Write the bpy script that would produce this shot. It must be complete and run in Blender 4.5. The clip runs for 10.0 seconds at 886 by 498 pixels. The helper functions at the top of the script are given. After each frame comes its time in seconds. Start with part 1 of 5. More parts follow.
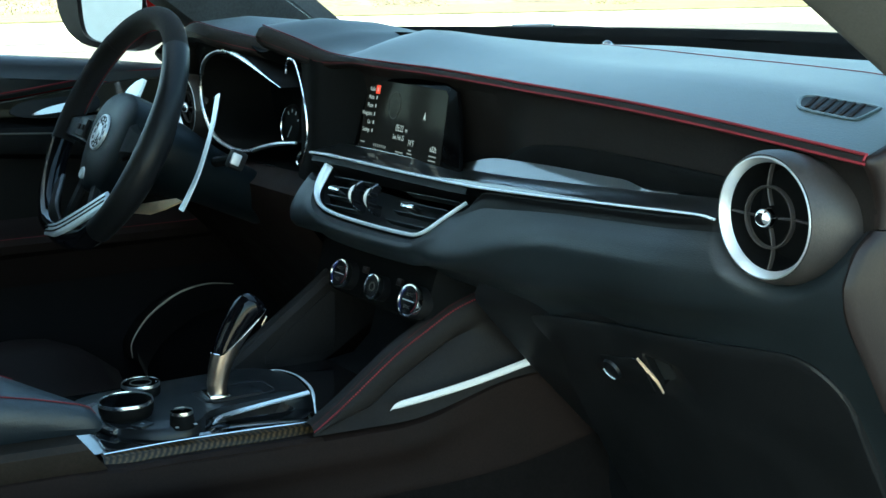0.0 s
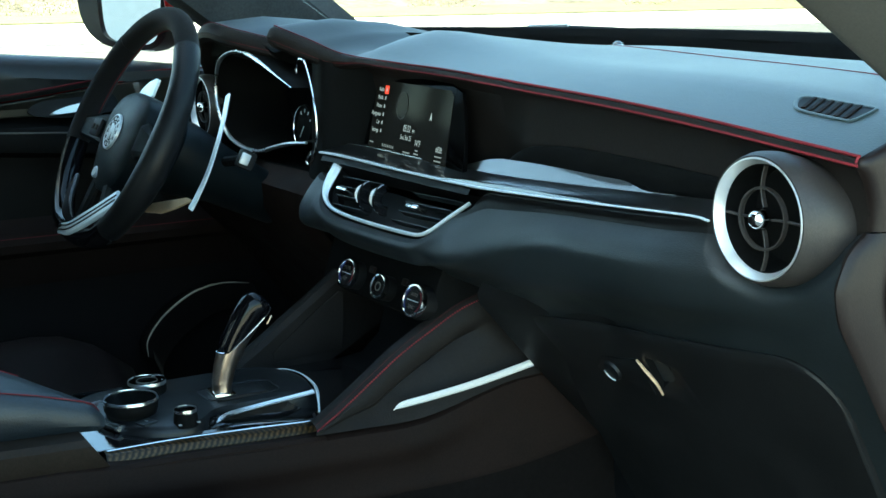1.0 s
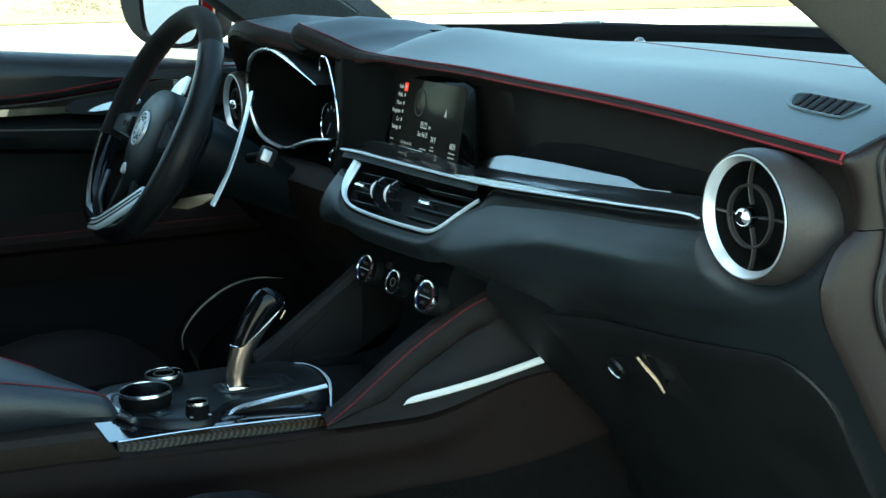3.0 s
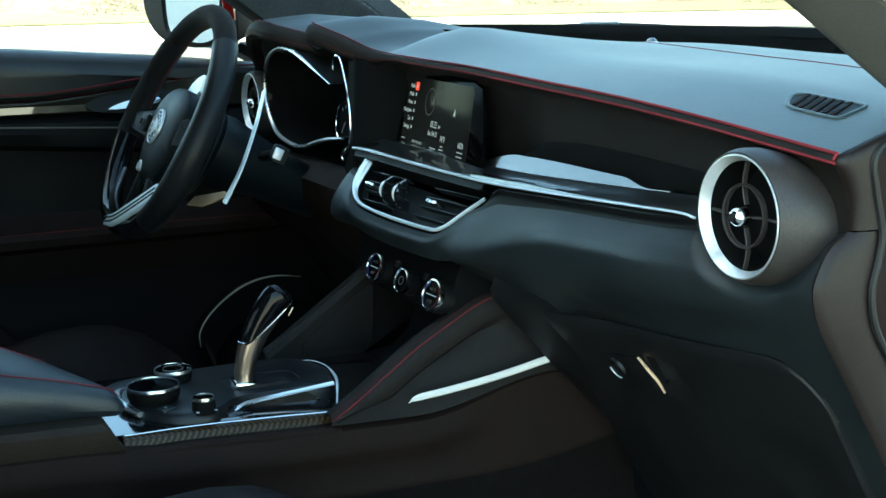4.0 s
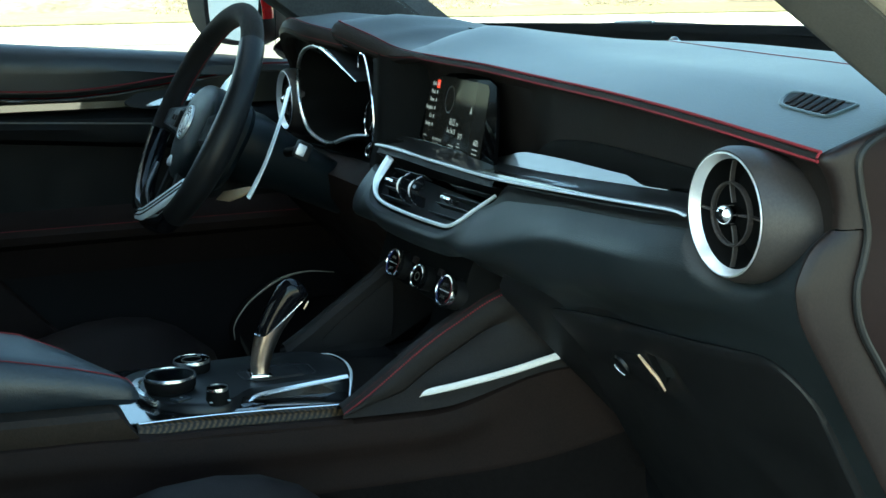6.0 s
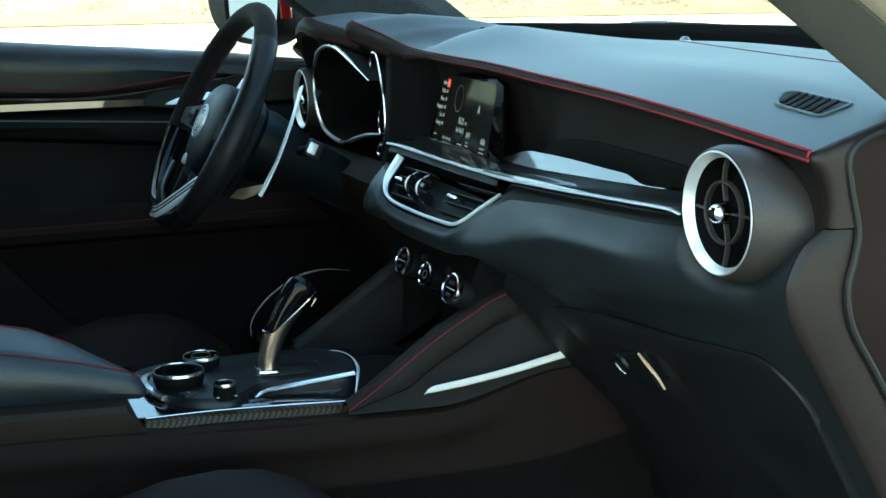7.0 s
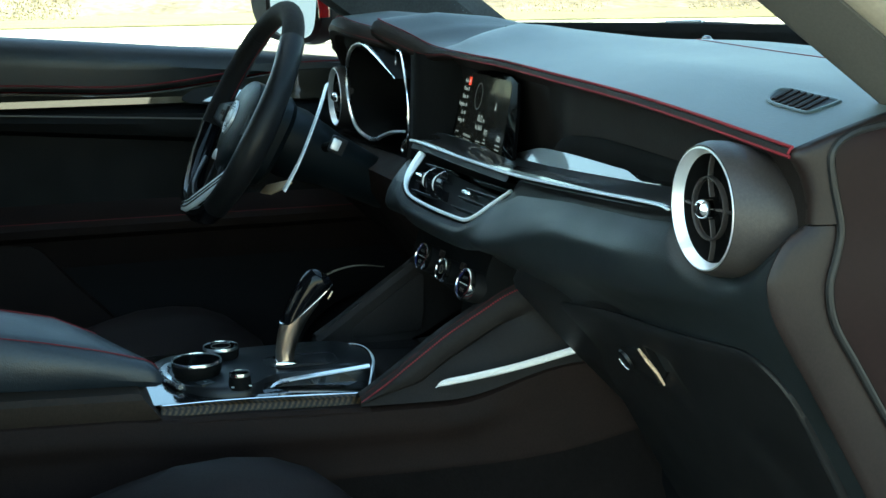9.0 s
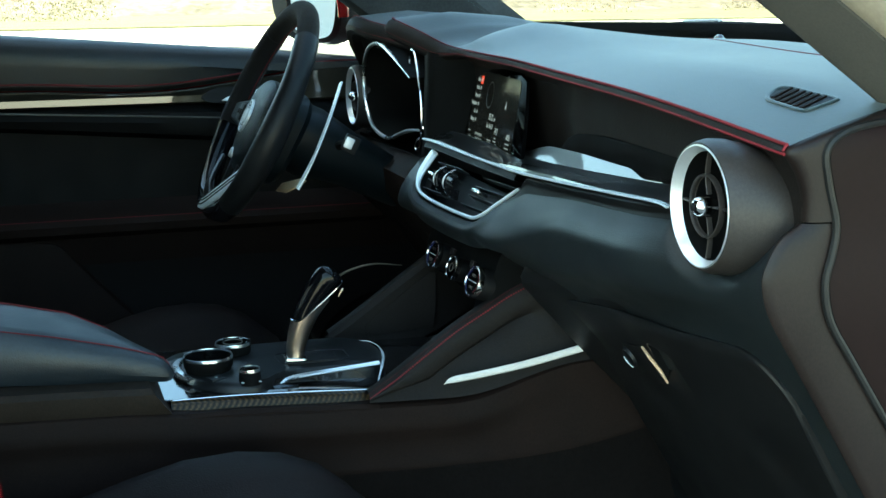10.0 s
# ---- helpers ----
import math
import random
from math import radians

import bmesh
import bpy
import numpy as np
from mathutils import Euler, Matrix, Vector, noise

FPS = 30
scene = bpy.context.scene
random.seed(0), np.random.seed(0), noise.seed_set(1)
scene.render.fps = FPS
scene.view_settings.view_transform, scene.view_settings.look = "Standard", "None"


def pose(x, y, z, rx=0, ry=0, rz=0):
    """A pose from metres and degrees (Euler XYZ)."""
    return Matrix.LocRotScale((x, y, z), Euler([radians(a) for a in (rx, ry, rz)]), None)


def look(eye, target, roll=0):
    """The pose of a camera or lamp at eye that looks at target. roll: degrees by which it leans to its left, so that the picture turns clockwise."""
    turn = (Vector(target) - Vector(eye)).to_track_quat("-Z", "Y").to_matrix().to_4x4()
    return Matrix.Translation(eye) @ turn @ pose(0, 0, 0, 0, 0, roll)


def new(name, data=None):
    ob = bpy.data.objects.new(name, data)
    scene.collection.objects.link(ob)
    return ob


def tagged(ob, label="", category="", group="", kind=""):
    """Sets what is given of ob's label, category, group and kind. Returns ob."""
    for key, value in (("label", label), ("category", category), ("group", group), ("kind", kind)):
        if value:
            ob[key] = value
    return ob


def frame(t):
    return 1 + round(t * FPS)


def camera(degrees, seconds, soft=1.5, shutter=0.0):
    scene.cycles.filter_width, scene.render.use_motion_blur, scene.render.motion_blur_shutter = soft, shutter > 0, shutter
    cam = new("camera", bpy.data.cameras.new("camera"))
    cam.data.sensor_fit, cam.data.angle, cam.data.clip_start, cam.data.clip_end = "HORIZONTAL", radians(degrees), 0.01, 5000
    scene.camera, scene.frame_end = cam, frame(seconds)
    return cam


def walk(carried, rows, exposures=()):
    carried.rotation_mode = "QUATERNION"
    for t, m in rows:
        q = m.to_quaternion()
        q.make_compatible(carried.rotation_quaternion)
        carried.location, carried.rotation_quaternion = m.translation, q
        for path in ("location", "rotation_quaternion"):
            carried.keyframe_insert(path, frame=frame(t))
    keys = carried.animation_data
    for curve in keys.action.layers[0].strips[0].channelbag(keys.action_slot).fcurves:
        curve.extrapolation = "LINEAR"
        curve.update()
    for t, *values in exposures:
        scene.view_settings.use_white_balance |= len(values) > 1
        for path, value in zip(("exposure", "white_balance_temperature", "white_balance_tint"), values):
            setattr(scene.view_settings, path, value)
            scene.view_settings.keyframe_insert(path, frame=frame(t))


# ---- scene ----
cam = camera(38.28, 10.0)
# seconds, place, and turn in degrees
PATH = [
    (0.0, 1.3126, -0.7146, 1.2228, 78.584, 0.783, 58.222),
    (0.5, 1.3218, -0.7011, 1.2230, 78.584, 0.798, 59.017),
    (1.0, 1.3304, -0.6872, 1.2224, 78.626, 0.804, 59.771),
    (1.5, 1.3394, -0.6738, 1.2214, 78.648, 0.979, 60.512),
    (2.0, 1.3486, -0.6610, 1.2220, 78.589, 1.084, 61.261),
    (2.5, 1.3578, -0.6470, 1.2224, 78.533, 1.153, 62.072),
    (4.0, 1.3851, -0.6076, 1.2193, 78.631, 0.981, 64.518),
    (4.5, 1.3943, -0.5948, 1.2190, 78.627, 1.039, 65.276),
    (5.0, 1.4037, -0.5823, 1.2182, 78.641, 1.039, 66.043),
    (5.5, 1.4125, -0.5699, 1.2176, 78.647, 0.968, 66.825),
    (7.0, 1.4413, -0.5322, 1.2156, 78.705, 0.894, 69.132),
    (7.5, 1.4500, -0.5189, 1.2144, 78.734, 0.897, 69.898),
    (8.0, 1.4595, -0.5062, 1.2131, 78.763, 0.903, 70.661),
    (8.5, 1.4685, -0.4933, 1.2122, 78.788, 0.837, 71.445),
    (9.0, 1.4786, -0.4808, 1.2110, 78.819, 0.813, 72.207),
    (9.5, 1.4872, -0.4690, 1.2102, 78.826, 0.808, 72.940),
    (10.0, 1.4945, -0.4584, 1.2089, 78.871, 0.853, 73.652),
]
walk(cam, [(t, pose(x, y, z, rx, ry, rz)) for t, x, y, z, rx, ry, rz in PATH], [(0.0, 2.56, 6350, -18), (5.0, 2.52, 6500, -18), (10.0, 2.45, 6650, -18)])

# ---- world, sun, exposure ----
world = bpy.data.worlds.new("sky")
scene.world = world
world.use_nodes = True
wn = world.node_tree.nodes
sky = wn.new("ShaderNodeTexSky")
sky.sky_type, sky.sun_disc = "NISHITA", False
sky.sun_elevation, sky.sun_rotation = radians(51), radians(185)
sky.air_density, sky.dust_density = 1.0, 1.2
world.node_tree.links.new(sky.outputs["Color"], wn["Background"].inputs["Color"])
wn["Background"].inputs["Strength"].default_value = 0.15
sun = new("sun", bpy.data.lights.new("sun", "SUN"))
sun.data.energy, sun.data.angle, sun.data.color = 4.0, radians(0.5), (1.0, 0.93, 0.82)
sun.matrix_world = look((0, 0, 10), Vector((0, 0, 10)) - Vector((-0.05, -0.62, 0.78)))


# ---- materials ----
def mat(name, base, rough=0.5, metal=0.0, coat=0.0, spec=0.5, grain=0.0, grain_size=0.002, vary=0.25, blotch=0.06, second=None, sheen=0.0, uneven=0.12):
    """A surface with grain bump, fine and coarse colour variation, and uneven gloss."""
    m = bpy.data.materials.new(name)
    m.use_nodes = True
    nt = m.node_tree
    n, link = nt.nodes, nt.links.new
    b = n["Principled BSDF"]
    b.inputs["Metallic"].default_value = metal
    b.inputs["Coat Weight"].default_value = coat
    b.inputs["Coat Roughness"].default_value = 0.03
    b.inputs["Specular IOR Level"].default_value = spec
    b.inputs["Sheen Weight"].default_value = sheen
    b.inputs["Sheen Roughness"].default_value = 0.4
    tc = n.new("ShaderNodeTexCoord")
    fine = n.new("ShaderNodeTexNoise")
    fine.inputs["Scale"].default_value, fine.inputs["Detail"].default_value = 1 / max(grain_size * 2, 1e-4), 3
    big = n.new("ShaderNodeTexNoise")
    big.inputs["Scale"].default_value, big.inputs["Detail"].default_value = 1 / blotch, 4
    for q in (fine, big):
        link(tc.outputs["Object"], q.inputs["Vector"])
    add = n.new("ShaderNodeMath")
    add.operation = "ADD"
    link(fine.outputs["Fac"], add.inputs[0])
    link(big.outputs["Fac"], add.inputs[1])
    ramp = n.new("ShaderNodeValToRGB")
    lo, hi = (1 - vary), (1 + vary)
    other = second or tuple(c * hi for c in base)
    ramp.color_ramp.elements[0].position, ramp.color_ramp.elements[1].position = 0.35, 0.65
    ramp.color_ramp.elements[0].color = (*[c * lo for c in base], 1)
    ramp.color_ramp.elements[1].color = (*other, 1)
    half = n.new("ShaderNodeMath")
    half.operation = "MULTIPLY"
    half.inputs[1].default_value = 0.5
    link(add.outputs[0], half.inputs[0])
    link(half.outputs[0], ramp.inputs[0])
    link(ramp.outputs["Color"], b.inputs["Base Color"])
    mr = n.new("ShaderNodeMapRange")
    mr.inputs["From Min"].default_value, mr.inputs["From Max"].default_value = 0.3, 0.7
    mr.inputs["To Min"].default_value, mr.inputs["To Max"].default_value = rough * (1 - uneven), min(rough * (1 + uneven), 1)
    link(big.outputs["Fac"], mr.inputs["Value"])
    link(mr.outputs["Result"], b.inputs["Roughness"])
    if grain:
        cell = n.new("ShaderNodeTexVoronoi")
        cell.inputs["Scale"].default_value = 1 / grain_size
        link(tc.outputs["Object"], cell.inputs["Vector"])
        bump = n.new("ShaderNodeBump")
        bump.inputs["Strength"].default_value, bump.inputs["Distance"].default_value = grain, 0.0004
        link(cell.outputs["Distance"], bump.inputs["Height"])
        link(bump.outputs["Normal"], b.inputs["Normal"])
    return m


def carbon(name, scale=330.0, lacquer=1.0, light=(0.026, 0.025, 0.023), dark=(0.006, 0.006, 0.006)):
    """Twill carbon weave under clear lacquer."""
    m = bpy.data.materials.new(name)
    m.use_nodes = True
    n, link = m.node_tree.nodes, m.node_tree.links.new
    b = n["Principled BSDF"]
    tc = n.new("ShaderNodeTexCoord")
    wave = n.new("ShaderNodeTexWave")
    wave.wave_type, wave.bands_direction = "BANDS", "DIAGONAL"
    wave.inputs["Scale"].default_value = scale * 0.31
    wave.inputs["Distortion"].default_value = 0.3
    check = n.new("ShaderNodeTexChecker")
    check.inputs["Scale"].default_value = scale
    lean = n.new("ShaderNodeMapping")
    lean.inputs["Scale"].default_value = (-1, 1, -1)
    link(tc.outputs["Object"], lean.inputs["Vector"])
    link(lean.outputs["Vector"], wave.inputs["Vector"])
    link(tc.outputs["Object"], check.inputs["Vector"])
    mix = n.new("ShaderNodeMath")
    mix.operation = "MULTIPLY"
    link(wave.outputs["Fac"], mix.inputs[0])
    link(check.outputs["Fac"], mix.inputs[1])
    avg = n.new("ShaderNodeMath")
    avg.operation = "MULTIPLY_ADD"
    avg.inputs[1].default_value = 0.5
    link(wave.outputs["Fac"], avg.inputs[0])
    half = n.new("ShaderNodeMath")
    half.operation = "MULTIPLY"
    half.inputs[1].default_value = 0.5
    link(mix.outputs[0], half.inputs[0])
    link(half.outputs[0], avg.inputs[2])
    ramp = n.new("ShaderNodeValToRGB")
    ramp.color_ramp.elements[0].color, ramp.color_ramp.elements[1].color = (*dark, 1), (*light, 1)
    link(avg.outputs[0], ramp.inputs[0])
    link(ramp.outputs["Color"], b.inputs["Base Color"])
    b.inputs["Roughness"].default_value = 0.35
    b.inputs["Coat Weight"].default_value, b.inputs["Coat Roughness"].default_value = lacquer, 0.03
    return m


def glow(name, colour, strength, rough=0.15, spec=0.25):
    m = bpy.data.materials.new(name)
    m.use_nodes = True
    b = m.node_tree.nodes["Principled BSDF"]
    b.inputs["Base Color"].default_value = (0.01, 0.01, 0.01, 1)
    b.inputs["Roughness"].default_value, b.inputs["Specular IOR Level"].default_value = rough, spec
    b.inputs["Emission Color"].default_value, b.inputs["Emission Strength"].default_value = (*colour, 1), strength
    return m


def glass(name, tint=(0.95, 0.98, 0.97)):
    m = bpy.data.materials.new(name)
    m.use_nodes = True
    b = m.node_tree.nodes["Principled BSDF"]
    b.inputs["Base Color"].default_value = (*tint, 1)
    b.inputs["Transmission Weight"].default_value, b.inputs["Roughness"].default_value, b.inputs["IOR"].default_value = 1.0, 0.0, 1.12
    return m


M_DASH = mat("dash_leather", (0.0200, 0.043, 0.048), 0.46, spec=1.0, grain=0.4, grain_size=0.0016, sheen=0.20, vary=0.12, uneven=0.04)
# Darker, duller copy of dash_leather: the hoods' shade is in the colour.
M_HOOD = mat("shaded_hood_leather", (0.0170, 0.0270, 0.0300), 0.50, spec=0.60, grain=0.4, grain_size=0.0016, sheen=0.06, vary=0.12, uneven=0.04)
M_SOFT = mat("soft_plastic", (0.0132, 0.0168, 0.0188), 0.46, spec=0.45, grain=0.3, grain_size=0.0013)
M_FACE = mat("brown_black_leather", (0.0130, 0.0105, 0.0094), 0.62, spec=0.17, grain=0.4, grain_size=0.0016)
M_HOUSE = mat("grey_housing", (0.0350, 0.0295, 0.0268), 0.45, spec=0.42, grain=0.3, grain_size=0.0012)
M_HARD = mat("hard_plastic", (0.0145, 0.0094, 0.0082), 0.44, spec=0.28, grain=0.12, grain_size=0.0012)
M_RIM = mat("polished_rim", (0.008, 0.008, 0.008), 0.30, spec=0.30, grain=0.1, grain_size=0.001)
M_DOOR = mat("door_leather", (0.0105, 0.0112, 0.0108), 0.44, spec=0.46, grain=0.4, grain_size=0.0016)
M_LID = mat("satin_black_plastic", (0.0085, 0.0086, 0.0092), 0.48, spec=0.32, grain=0.3, grain_size=0.0013)
# Plain white in place of bright outdoors mirrored in polished metal.
M_CREST = mat("reflection_white", (0.90, 0.87, 0.83), 0.4, vary=0.04)
M_DARK = mat("black_plastic", (0.006, 0.006, 0.0065), 0.55, spec=0.22)
M_GLOSS = mat("piano_black", (0.006, 0.006, 0.007), 0.12, coat=1.0)
M_GRIP = mat("polished_black", (0.004, 0.004, 0.005), 0.07, spec=0.22)
M_TOP = mat("satin_black", (0.0075, 0.0080, 0.0090), 0.38, spec=0.34)
M_BEZEL = mat("black_glass", (0.002, 0.002, 0.0022), 0.10, spec=0.012)
M_SUEDE = mat("suede", (0.0115, 0.0105, 0.0105), 0.95, spec=0.08, grain=0.6, grain_size=0.0008, sheen=0.07)
M_HUB = mat("horn_pad_leather", (0.0034, 0.0055, 0.0068), 0.46, spec=0.15, grain=0.3, grain_size=0.001)
# Black leather, darkened further to hold the shade low on the door.
M_SHADE = mat("black_shaded_door_leather", (0.0034, 0.0031, 0.0029), 0.58, spec=0.10, grain=0.3, grain_size=0.0016)
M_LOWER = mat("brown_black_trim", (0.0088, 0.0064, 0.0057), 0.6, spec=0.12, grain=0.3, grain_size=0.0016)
M_WHEEL = mat("smooth_leather", (0.0062, 0.0064, 0.0070), 0.40, spec=0.20, grain=0.3, grain_size=0.001)
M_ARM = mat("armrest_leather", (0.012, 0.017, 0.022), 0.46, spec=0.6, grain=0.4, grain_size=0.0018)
M_SEAT = mat("seat_leather", (0.0135, 0.0098, 0.0095), 0.62, spec=0.10, grain=0.4, grain_size=0.0018)
M_ALU = mat("satin_aluminium", (0.78, 0.79, 0.80), 0.28, metal=1.0, vary=0.05, grain_size=0.0006)
M_STEM = mat("satin_steel", (0.40, 0.33, 0.28), 0.27, metal=1.0, vary=0.06)
M_CHROME = mat("chrome", (0.86, 0.87, 0.88), 0.12, metal=1.0, vary=0.03)
M_SILVER = mat("silver_paint", (0.66, 0.68, 0.70), 0.40, metal=0.5, coat=0.3, vary=0.06)
M_RED = mat("red_thread", (0.215, 0.021, 0.029), 0.65, spec=0.2, vary=0.2, grain_size=0.0008)
M_STITCH = mat("console_thread", (0.36, 0.034, 0.045), 0.65, spec=0.2, vary=0.2, grain_size=0.0008)
# Darker copies of the red thread, for seams that lie in less light.
M_RED_MID = mat("red_thread_mid_tone", (0.145, 0.013, 0.018), 0.68, spec=0.2, vary=0.2, grain_size=0.0008)
M_RED_DIM = mat("red_thread_dim_tone", (0.115, 0.011, 0.015), 0.7, spec=0.2, vary=0.2, grain_size=0.0008)
M_PAINT = mat("red_paint", (0.45, 0.012, 0.016), 0.25, coat=1.0, vary=0.05)
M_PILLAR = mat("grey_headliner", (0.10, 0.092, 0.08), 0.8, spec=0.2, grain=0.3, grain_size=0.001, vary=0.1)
M_FLANGE = mat("beige_flange", (0.42, 0.35, 0.26), 0.7, spec=0.3, vary=0.1)
# Orange in the base stands for a warm reflection on the handle.
M_WARM = mat("warm_lit_metal", (0.80, 0.56, 0.38), 0.32, metal=0.5, vary=0.05)
# Tan base paints the warm light caught by the column cover's edge.
M_TAN = mat("tan_lit_plastic", (0.70, 0.51, 0.32), 0.5, spec=0.4, vary=0.08)
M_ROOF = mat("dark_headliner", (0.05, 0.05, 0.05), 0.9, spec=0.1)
M_JAMB = mat("dark_jamb", (0.0125, 0.0060, 0.0056), 0.5, spec=0.12, vary=0.15)
M_BAND = mat("black_ceramic", (0.004, 0.004, 0.004), 0.8, spec=0.1)
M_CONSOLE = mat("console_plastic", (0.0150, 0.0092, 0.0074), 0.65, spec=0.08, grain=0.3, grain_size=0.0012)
M_BLOCK = mat("brown_console_leather", (0.0245, 0.0174, 0.0128), 0.6, spec=0.16, grain=0.4, grain_size=0.0016)
M_CARPET = mat("carpet", (0.0082, 0.0066, 0.006), 0.95, spec=0.05, grain=0.8, grain_size=0.003)
M_RUBBER = mat("rubber_seal", (0.012, 0.012, 0.012), 0.45, spec=0.35)
M_CARBON = carbon("carbon_weave", 420.0, 1.0, (0.011, 0.0105, 0.010), (0.003, 0.003, 0.003))
M_RING = mat("brushed_ring", (0.86, 0.87, 0.88), 0.36, metal=0.75, vary=0.03, grain_size=0.0006)
# Gold light on the console inlay is put into the weave's colour.
M_CARBON_B = carbon("carbon_weave_gold_lit", 300.0, 0.10, (0.080, 0.047, 0.020), (0.007, 0.005, 0.003))
M_CARBON_H = carbon("carbon_weave_polished", 330.0, 1.0, (0.009, 0.009, 0.008))
M_CARBON_H.node_tree.nodes["Principled BSDF"].inputs["Coat IOR"].default_value = 1.72
M_GLOSS.node_tree.nodes["Principled BSDF"].inputs["Coat IOR"].default_value = 1.8
M_CARBON_B.node_tree.nodes["Principled BSDF"].inputs["Specular IOR Level"].default_value = 0.12
M_CARBON_D = carbon("carbon_weave_door", 330.0, 1.0, (0.016, 0.014, 0.011))
M_CARBON_D.node_tree.nodes["Principled BSDF"].inputs["Coat IOR"].default_value = 1.85
# Yellow coat tint paints the warm pavement's reflection into the lacquer.
M_CARBON_D.node_tree.nodes["Principled BSDF"].inputs["Coat Tint"].default_value = (1.0, 0.94, 0.78, 1)
M_GLASS = glass("clear_glass")
M_TINT = glass("tinted_glass", (0.20, 0.20, 0.17))
M_MIRROR = mat("mirror_glass", (0.9, 0.92, 0.93), 0.02, metal=1.0, vary=0.0)
M_WHITE = glow("display_white", (0.85, 0.93, 1.0), 0.09)
M_PRINT = glow("display_print", (0.85, 0.93, 1.0), 0.05)
M_REDGLOW = glow("display_red", (0.9, 0.08, 0.05), 0.22)
M_DIM = glow("display_grey", (0.5, 0.5, 0.45), 0.0016, 0.10, 0.012)
M_BLUE = glow("print_blue", (0.1, 0.15, 0.8), 0.025)
M_CONCRETE = mat("pale_concrete", (0.64, 0.57, 0.47), 0.9, spec=0.2, vary=0.1, blotch=6.0, grain_size=0.03)
M_ASPHALT = mat("asphalt", (0.16, 0.145, 0.12), 0.85, spec=0.3, vary=0.2, blotch=2.0, grain_size=0.02)
M_GRASS = mat("dry_grass", (0.215, 0.190, 0.105), 0.95, spec=0.1, vary=0.3, blotch=3.0, grain_size=0.05)
M_LEAF = mat("shrub_leaf", (0.360, 0.285, 0.180), 0.8, spec=0.2, vary=0.35, blotch=1.5, grain_size=0.05)
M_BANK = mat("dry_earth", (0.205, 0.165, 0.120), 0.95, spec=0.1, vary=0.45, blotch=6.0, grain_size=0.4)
M_WALL = mat("pale_render", (0.70, 0.66, 0.62), 0.9, spec=0.1, vary=0.1, blotch=4.0, grain_size=0.03)
M_BRIGHT = mat("bright_satin_silver", (0.78, 0.84, 0.86), 0.32, metal=0.35, vary=0.04)
M_LOGO = mat("enamel_white", (0.55, 0.57, 0.58), 0.35, metal=0.4)


# ---- mesh helpers ----
def spl(points, n):
    """n + 1 samples of a smooth curve through the control points."""
    P = [Vector(p) for p in points]
    P = [2 * P[0] - P[1]] + P + [2 * P[-1] - P[-2]]
    out, seg = [], len(P) - 3
    for i in range(n + 1):
        u = i / n * seg
        k = min(int(u), seg - 1)
        t = u - k
        a, b, c, d = P[k:k + 4]
        out.append(0.5 * (2 * b + (c - a) * t + (2 * a - 5 * b + 4 * c - d) * t * t + (3 * b - a - 3 * c + d) * t ** 3))
    return out


def loop(points, n):
    """n samples of a smooth closed curve."""
    P = [Vector(p) for p in points]
    k0, out = len(P), []
    for i in range(n):
        u = i / n * k0
        k, t = int(u), u - int(u)
        a, b, c, d = (P[(k + j - 1) % k0] for j in range(4))
        out.append(0.5 * (2 * b + (c - a) * t + (2 * a - 5 * b + 4 * c - d) * t * t + (3 * b - a - 3 * c + d) * t ** 3))
    return out


def loft(rings, ring_closed=False, path_closed=False, caps=False):
    bm = bmesh.new()
    vs = [[bm.verts.new(p) for p in r] for r in rings]
    m, n = len(vs), len(vs[0])
    for i in range(m if path_closed else m - 1):
        a, b = vs[i], vs[(i + 1) % m]
        for j in range(n if ring_closed else n - 1):
            k = (j + 1) % n
            try:
                bm.faces.new((a[j], a[k], b[k], b[j]))
            except ValueError:
                pass
    if caps and ring_closed and not path_closed:
        for r in (vs[0], vs[-1]):
            try:
                bm.faces.new(r)
            except ValueError:
                pass
    bmesh.ops.recalc_face_normals(bm, faces=bm.faces)
    return bm


def sweep(path, profile, up=(0, 0, 1), closed=False, scale=None):
    """A closed profile of (side, up) offsets along a path."""
    path = [Vector(p) for p in path]
    rings, n = [], len(path)
    for i, p in enumerate(path):
        a = path[(i - 1) % n] if closed or i else p
        b = path[(i + 1) % n] if closed or i < n - 1 else p
        t = (b - a).normalized()
        side = t.cross(Vector(up)).normalized()
        u = side.cross(t).normalized()
        s = scale(i / (n - 1)) if scale else 1
        rings.append([p + side * (x * s) + u * (y * s) for x, y in profile])
    return loft(rings, True, closed, True)


def disc_profile(r, n=8, squash=1.0):
    return [(r * math.cos(2 * math.pi * k / n), r * squash * math.sin(2 * math.pi * k / n)) for k in range(n)]


def tube(path, r, n=8, up=(0, 0, 1), closed=False, scale=None, squash=1.0):
    return sweep(path, disc_profile(r, n, squash), up, closed, scale)


def bar(w, h, c=0.3):
    """A flat profile with its corners cut."""
    k = c * min(w, h)
    a, b = w / 2, h / 2
    return [(a, -b + k), (a, b - k), (a - k, b), (-a + k, b), (-a, b - k), (-a, -b + k), (-a + k, -b), (a - k, -b)]


def rbox(size, bevel, m=Matrix(), segments=2):
    bm = bmesh.new()
    bmesh.ops.create_cube(bm, size=1, matrix=Matrix.Diagonal((*size, 1)))
    if bevel:
        bmesh.ops.bevel(bm, geom=list(bm.edges), offset=bevel, segments=segments, profile=0.6, affect="EDGES")
    bmesh.ops.transform(bm, matrix=m, verts=bm.verts)
    return bm


